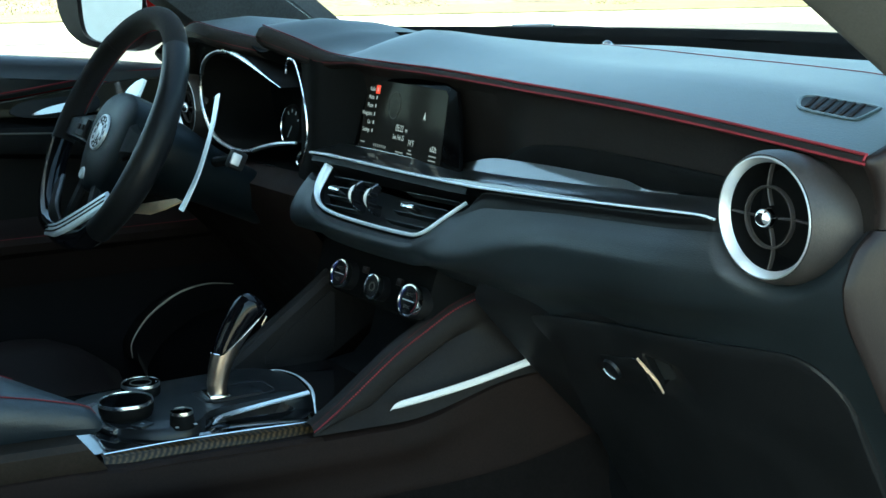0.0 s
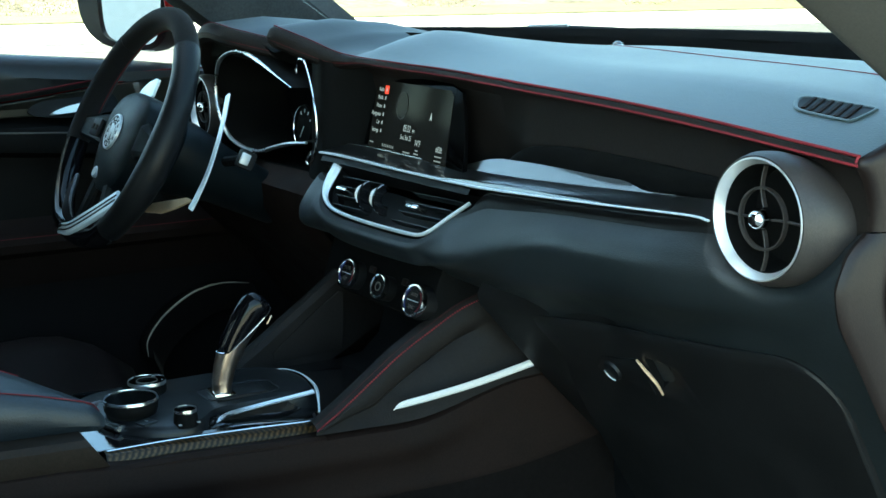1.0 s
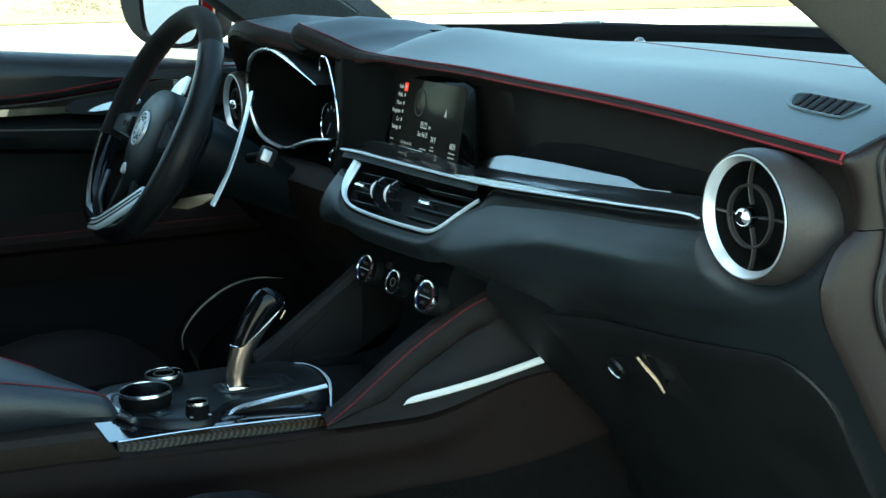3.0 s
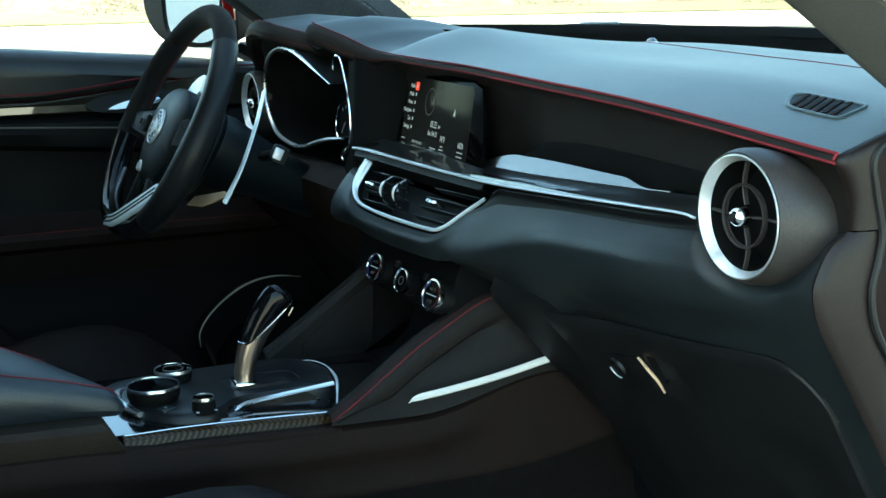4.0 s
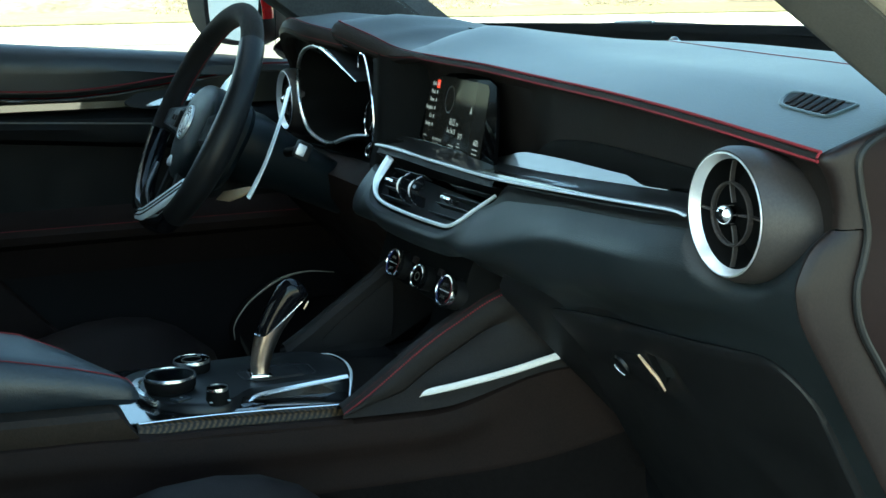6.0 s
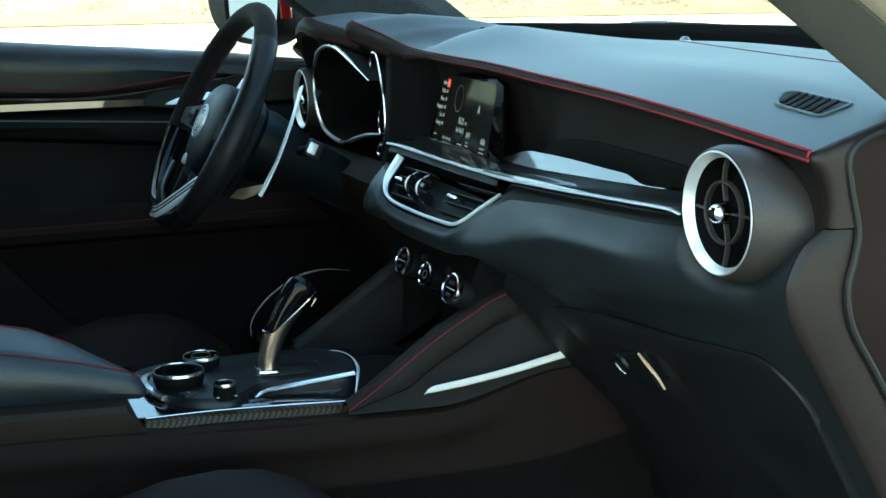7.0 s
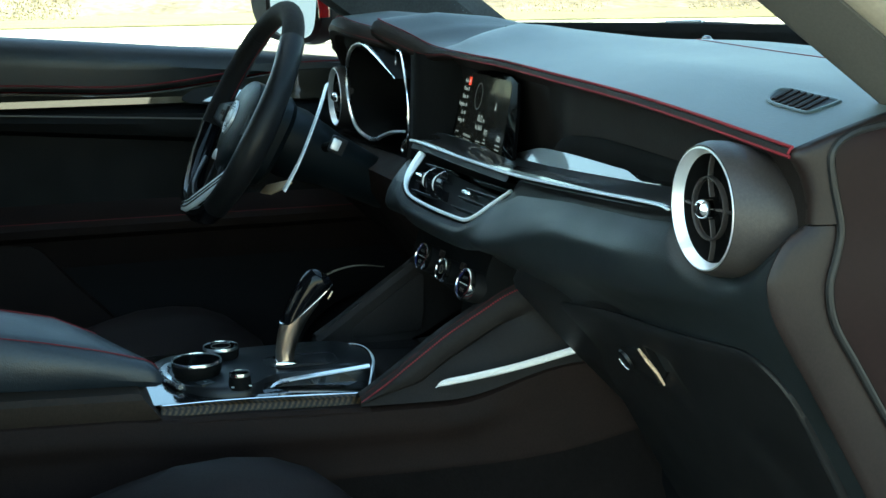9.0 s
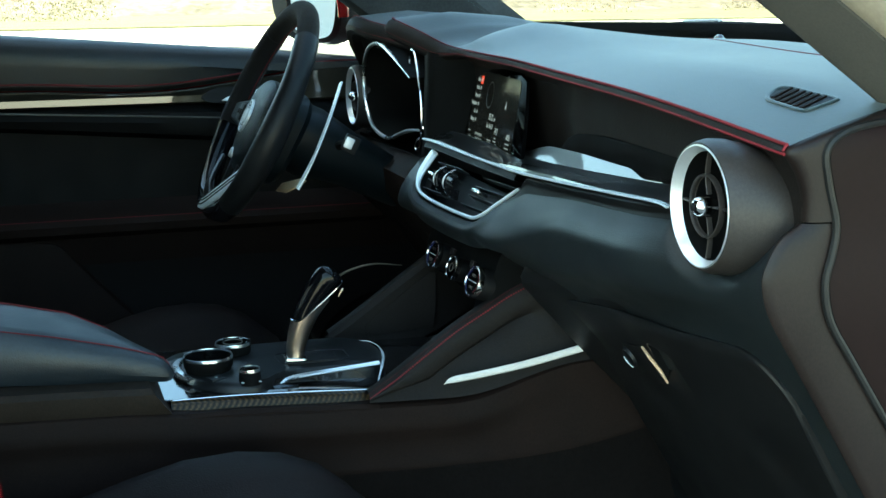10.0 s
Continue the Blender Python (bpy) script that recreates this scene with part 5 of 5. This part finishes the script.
part("carbon_inlay", loft([[Vector((x, y, z)) for x, z in ((0.090, 0.7715 + d), (0.099, 0.7710 + d), (0.1035, 0.7690 + d), (0.1060, 0.7640 + d), (0.107, 0.757 + d))] for y, d in [(q, -0.009 * smooth(-0.37, -0.13, q)) for q in np.linspace(-0.372, -0.136, 24)]]), M_CARBON_B, con, "gold-lit carbon weave edge")
part("inlay_trim", sweep(spl([(0.098, -0.370, 0.7722), (0.099, -0.30, 0.7715), (0.100, -0.22, 0.768), (0.102, -0.140, 0.7635)], 16), bar(0.0026, 0.0018, 0.4)), M_CHROME, con, "thin bright trim line")
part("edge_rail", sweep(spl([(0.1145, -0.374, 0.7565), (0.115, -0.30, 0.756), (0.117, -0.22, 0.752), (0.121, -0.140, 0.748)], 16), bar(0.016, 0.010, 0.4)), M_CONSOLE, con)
part("silver_wing", sweep(spl([(-0.034, -0.338, 0.781), (-0.022, -0.351, 0.782), (0.004, -0.358, 0.782), (0.034, -0.355, 0.782), (0.060, -0.344, 0.780)], 20), bar(0.011, 0.0075, 0.35), (0, 0, 1), False, lambda u: 0.8 + 0.3 * math.sin(math.pi * u)), M_ALU, con, "curved silver finger rest")
part("rear_block", loft([[Vector((0.0, -0.372 - 0.7 * (z - 0.764), z)) for z in (0.796, 0.795, 0.789, 0.773, 0.764)]] + [[Vector((x, y - (0.7 * (z - 0.764) if y > -0.4 else 0), z)) for x, z in ((0.06, 0.796 + d), (0.118, 0.795 + d), (0.1235, 0.789 + d), (0.1225, 0.773 + d), (0.119, 0.764 + d))] for y, d in ((-0.3725, 0.0), (-0.5, 0.005), (-0.7, 0.012), (-1.0, 0.022))]), M_BLOCK, con, "dark brown console body below the armrest")
slot = part("selector_gate", rbox((0.036, 0.060, 0.004), 0.0015, pose(0.022, -0.200, 0.7850)), M_DARK, con)
gate = loop([(0.000, -0.236, 0.7872), (0.022, -0.240, 0.7872), (0.044, -0.234, 0.7872), (0.048, -0.200, 0.7872), (0.044, -0.160, 0.7872), (0.022, -0.156, 0.7872), (0.002, -0.160, 0.7872), (-0.003, -0.200, 0.7872)], 48)
part("gate_rim", sweep(gate, bar(0.0014, 0.0012, 0.35), (0, 0, 1), True), M_TOP, slot, "soft moulded rim round the gate")

# armrest
arm_t = thing("armrest", "padded black leather armrest with a red seam", "armrest", (0.02, -0.6, 0.8))
rows6 = []
for y, zt, zb, w in ((-0.3655, 0.802, 0.797, 0.80), (-0.3685, 0.811, 0.793, 0.90), (-0.375, 0.820, 0.792, 0.96), (-0.385, 0.825, 0.793, 0.99), (-0.43, 0.839, 0.797, 1.0), (-0.49, 0.854, 0.800, 1.0), (-0.546, 0.8655, 0.804, 1.0), (-0.65, 0.878, 0.808, 1.0), (-0.80, 0.890, 0.813, 1.0), (-1.0, 0.902, 0.820, 1.0)):
    h = zt - zb
    crown = smooth(-0.366, -0.40, y)
    sec = [(-0.025, zb), (0.089, zb), (0.096, zb + 0.25 * h), (0.096, zb + 0.55 * h), (0.092, zb + 0.8 * h), (0.085, zt - 0.0015), (0.072, zt + 0.001 + 0.003 * crown), (0.040, zt + 0.012 * crown), (0.004, zt + 0.021 * crown), (-0.012, zt + 0.019 * crown), (-0.025, zb + 0.5 * h)]
    rows6.append([Vector((0.05 + (x - 0.05) * w, y - 0.57 * (0.088 - min(x, 0.088)), z)) for x, z in sec])
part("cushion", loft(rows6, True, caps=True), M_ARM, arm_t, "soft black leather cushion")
for k in (5, 8):
    part("seam", tube([r[k] + Vector((0, 0, 0.0006)) for r in rows6[1:]], 0.0007, 5), M_RED_MID, arm_t, "fine red seam")

# ---- gear selector ----
gs = thing("gear_selector", "pistol-shaped gear selector with a metal stem", "gear selector", (0.022, -0.21, 0.78))
AXIS = spl([(0.022, -0.2175, 0.797), (0.022, -0.2155, 0.806), (0.0222, -0.2120, 0.820), (0.0228, -0.2040, 0.840), (0.0238, -0.1940, 0.858), (0.0258, -0.1835, 0.874), (0.0285, -0.1735, 0.8865), (0.0305, -0.1680, 0.8930)], 64)


def lever(u, a):
    """A point on the lever's skin: u from the foot to the tip, a round it."""
    i = min(u * 64, 63.999)
    k = int(i)
    p = AXIS[k].lerp(AXIS[k + 1], i - k)
    t = (AXIS[min(k + 1, 64)] - AXIS[max(k - 1, 0)]).normalized()
    side = Vector((1, 0, 0))
    out = t.cross(side).normalized()
    r = float(np.interp(u, (0, 0.1, 0.28, 0.46, 0.62, 0.78, 0.9), (0.0108, 0.0110, 0.0122, 0.0142, 0.0164, 0.0170, 0.0160))) * math.sqrt(max(1 - max(0, (u - 0.80) / 0.20) ** 2.4, 0.0))
    return p + side * (r * 0.95 * math.cos(a)) + out * (r * 1.06 * math.sin(a))


def band_at(a):
    """How far up the lever the chrome band runs at an angle round it."""
    low, high = 0.15, 0.97
    for _ in range(24):
        mid = 0.5 * (low + high)
        p = lever(mid, a)
        e = p.y + 0.2165
        cut = 0.8300 + 0.86 * 0.5 * (e + math.sqrt(e * e + 0.00006)) + 0.003 * smooth(0.004, -0.006, e)
        low, high = (mid, high) if p.z < cut else (low, mid)
    return low


AN = [2 * math.pi * k / 40 for k in range(40)]
UB = [band_at(a) for a in AN]
part("stem", loft([[lever(ub * v, a) for a, ub in zip(AN, UB)] for v in np.linspace(0, 1, 20)], True), M_STEM, gs, "satin metal stem")
part("grip", loft([[lever(ub + (1 - ub) * v, a) for a, ub in zip(AN, UB)] for v in (0, 0.08, 0.16, 0.25, 0.35, 0.45, 0.55, 0.65, 0.75, 0.83, 0.90, 0.95, 0.98, 0.999)], True, caps=True), M_GRIP, gs, "glossy black grip", 60)
part("chrome_band", tube([lever(ub, a) for a, ub in zip(AN, UB)], 0.0010, 6, (1, 0, 0), True), M_CHROME, gs, "slim chrome band")
part("trigger", rbox((0.0030, 0.0024, 0.012), 0.0009, pose(0.0345, -0.1630, 0.866, -32)), M_STEM, gs, "chrome release trigger")
part("neck", lathe([(0.0108, 0.018), (0.0108, 0.004), (0.0120, 0.0)], pose(0.022, -0.2175, 0.7815), 28), M_STEM, gs, "narrow metal neck")
part("foot", rbox((0.030, 0.026, 0.007), 0.003, pose(0.022, -0.2185, 0.7865, -6)), M_CHROME, gs, "chrome foot plate")

# ---- console dials ----


def dial(name, label, x, y, z, r, h, top, group="console dials"):
    t = thing(name, label, "dial", (x, y, z), group)
    m = Matrix.Translation((x, y, z))
    part("body", lathe([(r * 0.92, -h), (r * 0.93, -h * 0.5), (r * 0.98, -0.003)] if r > 0.02 else [(r * 1.12, -h), (r * 1.08, -h * 0.5), (r, -0.003)], m, 44), M_BAND, t)
    part("rim", lathe([(r * 0.960, -0.0008), (r * 0.968, 0.0002), (r * 0.980, 0.0002), (r * 1.010, -0.0022), (r * 1.005, -0.0036)], m, 56), M_ALU, t)
    if r > 0.02:
        part("collar", lathe([(r * 0.99, -0.0034), (r * 1.01, -0.0050), (r * 0.99, -0.0125), (r * 0.93, -0.0155)], m, 48), M_BAND, t, "satin black collar")
    part("top", lathe([(0.0, -0.0015), (r * 0.94, -0.0012), (r * 0.955, -0.003)], m, 40), top, t)
    return t, m


dial("rotary_controller", "large black rotary controller with a chrome rim", 0.026, -0.322, 0.8015, 0.0288, 0.026, M_BEZEL)
t, m = dial("drive_mode_dial", "drive mode dial with an inner chrome ring", -0.034, -0.2855, 0.7990, 0.0215, 0.026, M_BEZEL)
part("inner_ring", lathe([(0.0110, -0.0006), (0.0115, 0.0002), (0.0122, -0.0006), (0.0122, -0.002)], m, 32), M_PILLAR, t)
for k in range(3):
    part("mark", rbox((0.004, 0.0015, 0.0004), 0, m @ pose(0.017 * math.cos(k * 1.2), 0.017 * math.sin(k * 1.2), -0.0006, 0, 0, math.degrees(k * 1.2) + 90)), M_LOGO, t)
t, m = dial("volume_knob", "small volume knob with a bright rim", 0.083, -0.281, 0.7975, 0.0117, 0.018, M_BEZEL)
for s in (-1, 1):
    part("mark", rbox((0.004, 0.003, 0.0005), 0, Matrix.Translation((0.083 + 0.012, -0.281 + s * 0.010, 0.7842))), M_LOGO, t)
part("pad_mark", rbox((0.004, 0.002, 0.0004), 0, pose(0.066, -0.318, 0.7856, 0, 0, 25)), M_LOGO, con)
part("controller_pad", rbox((0.016, 0.018, 0.003), 0.001, pose(0.066, -0.318, 0.7838, 0, 0, 25)), M_SOFT, con)

# ---- driver door ----
door = thing("driver_door", "black driver door with carbon trim and pull handle", "car door", (-0.80, -0.3, 0.9))


def belt(y):
    return 1.110 - 0.078 * (y - 0.05) - 0.004 * smooth(-0.1, 0.05, y)


ys = np.linspace(-1.3, 0.24, 50)


def door_strip(spec):
    """spec: for each y the section as (x, z)."""
    return loft([[Vector((x, y, z)) for x, z in spec(y)] for y in ys])


def carb_top(y):
    return 1.0655 - 0.008 * smooth(-0.55, -0.34, y) + 0.034 * smooth(-0.34, 0.02, y)


part("upper_pad", door_strip(lambda y: ((-0.835, belt(y) - 0.01), (-0.825, belt(y)), (-0.800, belt(y) - 0.001), (-0.785, belt(y) - 0.007), (-0.773, belt(y) - 0.019), (-0.767, belt(y) - 0.034), (-0.7685, 0.45 * belt(y) + 0.55 * carb_top(y)), (-0.7745, carb_top(y) + 0.007), (-0.784, carb_top(y)))), M_DOOR, door, "soft leather upper door pad")
part("carbon_trim", door_strip(lambda y: ((-0.780, carb_top(y) - 0.001), (-0.7670, carb_top(y) - 0.0012), (-0.7640, carb_top(y) - 0.0035), (-0.7642, carb_top(y) - 0.0050), (-0.7676, 1.0490), (-0.7678, 1.0380), (-0.7715, 1.0355), (-0.780, 1.033))), M_CARBON_D, door, "lacquered carbon door trim", 4)
part("trim_edge", tube([Vector((-0.7700, y, carb_top(y) + 0.011)) for y in ys], 0.0014, 6), M_RED_DIM, door, "dim red seam over the trim")
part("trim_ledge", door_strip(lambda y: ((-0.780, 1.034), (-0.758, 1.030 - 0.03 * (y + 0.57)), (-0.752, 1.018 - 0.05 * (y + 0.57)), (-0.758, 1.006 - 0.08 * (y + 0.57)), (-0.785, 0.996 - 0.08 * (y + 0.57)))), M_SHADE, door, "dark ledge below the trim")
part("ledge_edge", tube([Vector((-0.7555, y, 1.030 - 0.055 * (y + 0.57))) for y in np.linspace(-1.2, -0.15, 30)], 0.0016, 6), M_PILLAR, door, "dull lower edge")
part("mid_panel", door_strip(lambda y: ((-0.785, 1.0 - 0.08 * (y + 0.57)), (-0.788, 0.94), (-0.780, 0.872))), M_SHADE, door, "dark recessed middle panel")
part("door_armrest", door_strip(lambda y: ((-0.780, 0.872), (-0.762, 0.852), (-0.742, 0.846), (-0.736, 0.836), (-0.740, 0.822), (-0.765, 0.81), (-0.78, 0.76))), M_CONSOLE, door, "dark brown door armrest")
part("armrest_seam", tube([Vector((-0.738, y, 0.847)) for y in ys], 0.0006, 5), M_RED_DIM, door, "dim red seam")
rows9 = []
for z, ye in ((0.808, -0.530), (0.804, -0.500), (0.796, -0.486), (0.766, -0.461), (0.733, -0.434), (0.700, -0.404), (0.669, -0.375), (0.600, -0.310)):
    rows9.append([Vector((-0.7630, y, z)) for y in np.linspace(-1.25, ye - 0.012, 6)] + [Vector((-0.7650, ye - 0.003, z)), Vector((-0.7690, ye, z)), Vector((-0.7920, ye + 0.002, z))])
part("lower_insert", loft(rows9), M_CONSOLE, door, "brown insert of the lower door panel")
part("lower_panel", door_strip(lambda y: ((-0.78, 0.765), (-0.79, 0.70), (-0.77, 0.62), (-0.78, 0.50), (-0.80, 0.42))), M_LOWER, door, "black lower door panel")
hr = [(x, y) for x, y in ((-0.072, 0.0), (-0.05, 0.014), (0.0, 0.020), (0.06, 0.018), (0.075, 0.0), (0.06, -0.014), (0.0, -0.016), (-0.05, -0.010))]
hmx = axes((-0.7655, -0.165, 1.048), (0, 1, 0.06), (1, 0, 0.16))
part("handle_bowl", slab([(p.x, p.y) for p in loop([(x, y, 0) for x, y in hr], 40)], 0.003, hmx, 0.001), M_DARK, door)
part("release_handle", slab([(p.x, p.y) for p in loop([(x, y, 0) for x, y in ((-0.060, -0.006), (-0.03, 0.006), (0.02, 0.013), (0.06, 0.012), (0.064, 0.0), (0.03, -0.004), (-0.02, -0.007))], 36)], 0.014, hmx @ pose(0.004, -0.004, 0.002) @ Matrix.Scale(0.7, 4), 0.003), M_ALU, door, "polished aluminium release handle")
arc = spl([(-0.70, -0.084, 0.632), (-0.70, -0.083, 0.660), (-0.70, -0.056, 0.696), (-0.70, -0.014, 0.725), (-0.70, 0.018, 0.737), (-0.70, 0.055, 0.741), (-0.70, 0.10, 0.735)], 36)
part("door_pocket", loft([[Vector((-0.79, p.y + 0.01, p.z - 0.02)), Vector((-0.72, p.y + 0.002, p.z - 0.004)), p, p + Vector((0.0, 0.01, -0.006)), Vector((-0.715, p.y + 0.03, p.z - 0.05))] for p in arc]), M_LOWER, door, "black bulge of the speaker pocket")
# Beige colour paints the warm highlight along this rim.
part("speaker_ring", tube(arc, 0.0021, 8, (1, 0, 0), False, lambda u: 0.3 + 0.7 * math.sin(math.pi * u)), M_FLANGE, door, "curved speaker surround edge, beige for the light it catches")
part("window_pane", rbox((0.004, 1.2, 0.5), 0, pose(-0.822, -0.55, 1.38, 0, 6, 0)), M_GLASS, door).visible_shadow = False
part("window_seal", tube([Vector((-0.828, y, belt(y) - 0.003)) for y in ys], 0.004, 6), M_RUBBER, door)
part("outer_skin", door_strip(lambda y: ((-0.838, belt(y) - 0.012), (-0.90, 1.0), (-0.93, 0.8), (-0.92, 0.5), (-0.86, 0.4))), M_PAINT, door, "glossy red outer skin")

# door mirror
mir = thing("door_mirror", "dark-shelled door mirror outside the window", "mirror", (-1.0, 0.02, 1.20))
mo = [(-0.140, 0.085), (-0.137, 0.014), (-0.117, -0.029), (-0.080, -0.056), (-0.028, -0.069), (0.063, -0.072), (0.115, -0.048), (0.125, 0.03), (0.12, 0.085), (0.0, 0.10)]
gl = [(-0.072, 0.085), (-0.066, 0.014), (-0.058, -0.030), (-0.042, -0.050), (-0.005, -0.060), (0.063, -0.064), (0.105, -0.045), (0.115, 0.03), (0.11, 0.082), (0.02, 0.092)]
mp, gp = ([(p.x, p.y) for p in loop([(x, y, 0) for x, y in o], 60)] for o in (mo, gl))
mm = axes((-1.0, 0.0, 1.20), (0.93, 0.36, 0), (0.36, -0.93, 0.05))
part("shell", loft([[mm @ Vector((x, y, h)) for x, y in o] for o, h in ((gp, 0.0), (gp, 0.010), (mp, 0.002), ([(x * 1.01, y * 1.02) for x, y in mp], -0.03), ([(x * 0.8, y * 0.8) for x, y in mp], -0.08))], True), M_DARK, mir, "dark plastic shell")
part("mirror_glass", slab(gp, 0.002, mm @ pose(0, 0, 0.003)), M_MIRROR, mir, "reflecting glass")
part("foot", sweep(spl([(-0.97, 0.10, 1.12), (-0.90, 0.12, 1.10), (-0.84, 0.14, 1.10)], 8), bar(0.05, 0.03, 0.4)), M_DARK, mir)
part("sail", sweep(spl([(-0.842, 0.036, 1.178), (-0.838, 0.034, 1.20), (-0.830, 0.02, 1.28)], 8), bar(0.020, 0.010, 0.3), (1, 0, 0)), M_PAINT, mir, "red painted sail at the mirror foot")

# ---- seats ----


def seat(side, label):
    t = thing("car_seat", label, "car seat", (side * 0.38, -0.55, 0.6), "front seats")
    c = 0.44 if side > 0 else -0.41
    rows7 = []
    for y, zc, zb in ((-0.182, 0.60, 0.655), (-0.200, 0.66, 0.705), (-0.230, 0.69, 0.730), (-0.270, 0.70, 0.747), (-0.315, 0.705, 0.753), (-0.37, 0.70, 0.750), (-0.42, 0.69, 0.738), (-0.48, 0.68, 0.720), (-0.60, 0.68, 0.715), (-0.75, 0.68, 0.72)):
        sec = [(-0.245, 0.55), (-0.245, zb - 0.03), (-0.225, zb - 0.006), (-0.19, zb), (-0.155, zb - 0.012), (-0.10, zc), (0.0, zc - 0.006), (0.10, zc), (0.155, zb - 0.012), (0.19, zb), (0.225, zb - 0.006), (0.245, zb - 0.03), (0.245, 0.55)]
        rows7.append([Vector((c + x, y + (0.02 if abs(x) < 0.16 else 0) + (0.03 if side < 0 else 0), z - (0.036 if side < 0 else 0))) for x, z in sec])
    part("cushion", loft(rows7), M_SEAT, t, "bolstered leather cushion")
    part("cushion_front", loft([rows7[0], [p + Vector((0, 0.0, -0.1)) for p in rows7[0]]]), M_SEAT, t)
    if side > 0:
        part("red_insert", rbox((0.05, 0.16, 0.03), 0.008, pose(c - 0.175, -0.625, 0.735, 6)), M_PAINT, t, "red leather insert at the bolster")
    rows8 = []
    for z, y, w in ((0.70, -0.70, 0.23), (0.80, -0.73, 0.24), (0.95, -0.78, 0.245), (1.10, -0.83, 0.235), (1.25, -0.88, 0.20), (1.34, -0.91, 0.15)):
        rows8.append([Vector((c + x, y + dy, z)) for x, dy in ((-w, -0.08), (-w, 0.04), (-w + 0.03, 0.07), (-w + 0.08, 0.035), (0, 0.01), (w - 0.08, 0.035), (w - 0.03, 0.07), (w, 0.04), (w, -0.08))])
    part("backrest", loft(rows8, True, caps=True), M_SEAT, t)
    part("headrest", rbox((0.24, 0.10, 0.18), 0.04, pose(c, -0.95, 1.43, -12), 3), M_SEAT, t)
    part("base", rbox((0.42, 0.50, 0.14), 0.02, pose(c, -0.50, 0.49)), M_DARK, t)


seat(1, "black leather front passenger seat")
seat(-1, "black leather driver seat in shade")
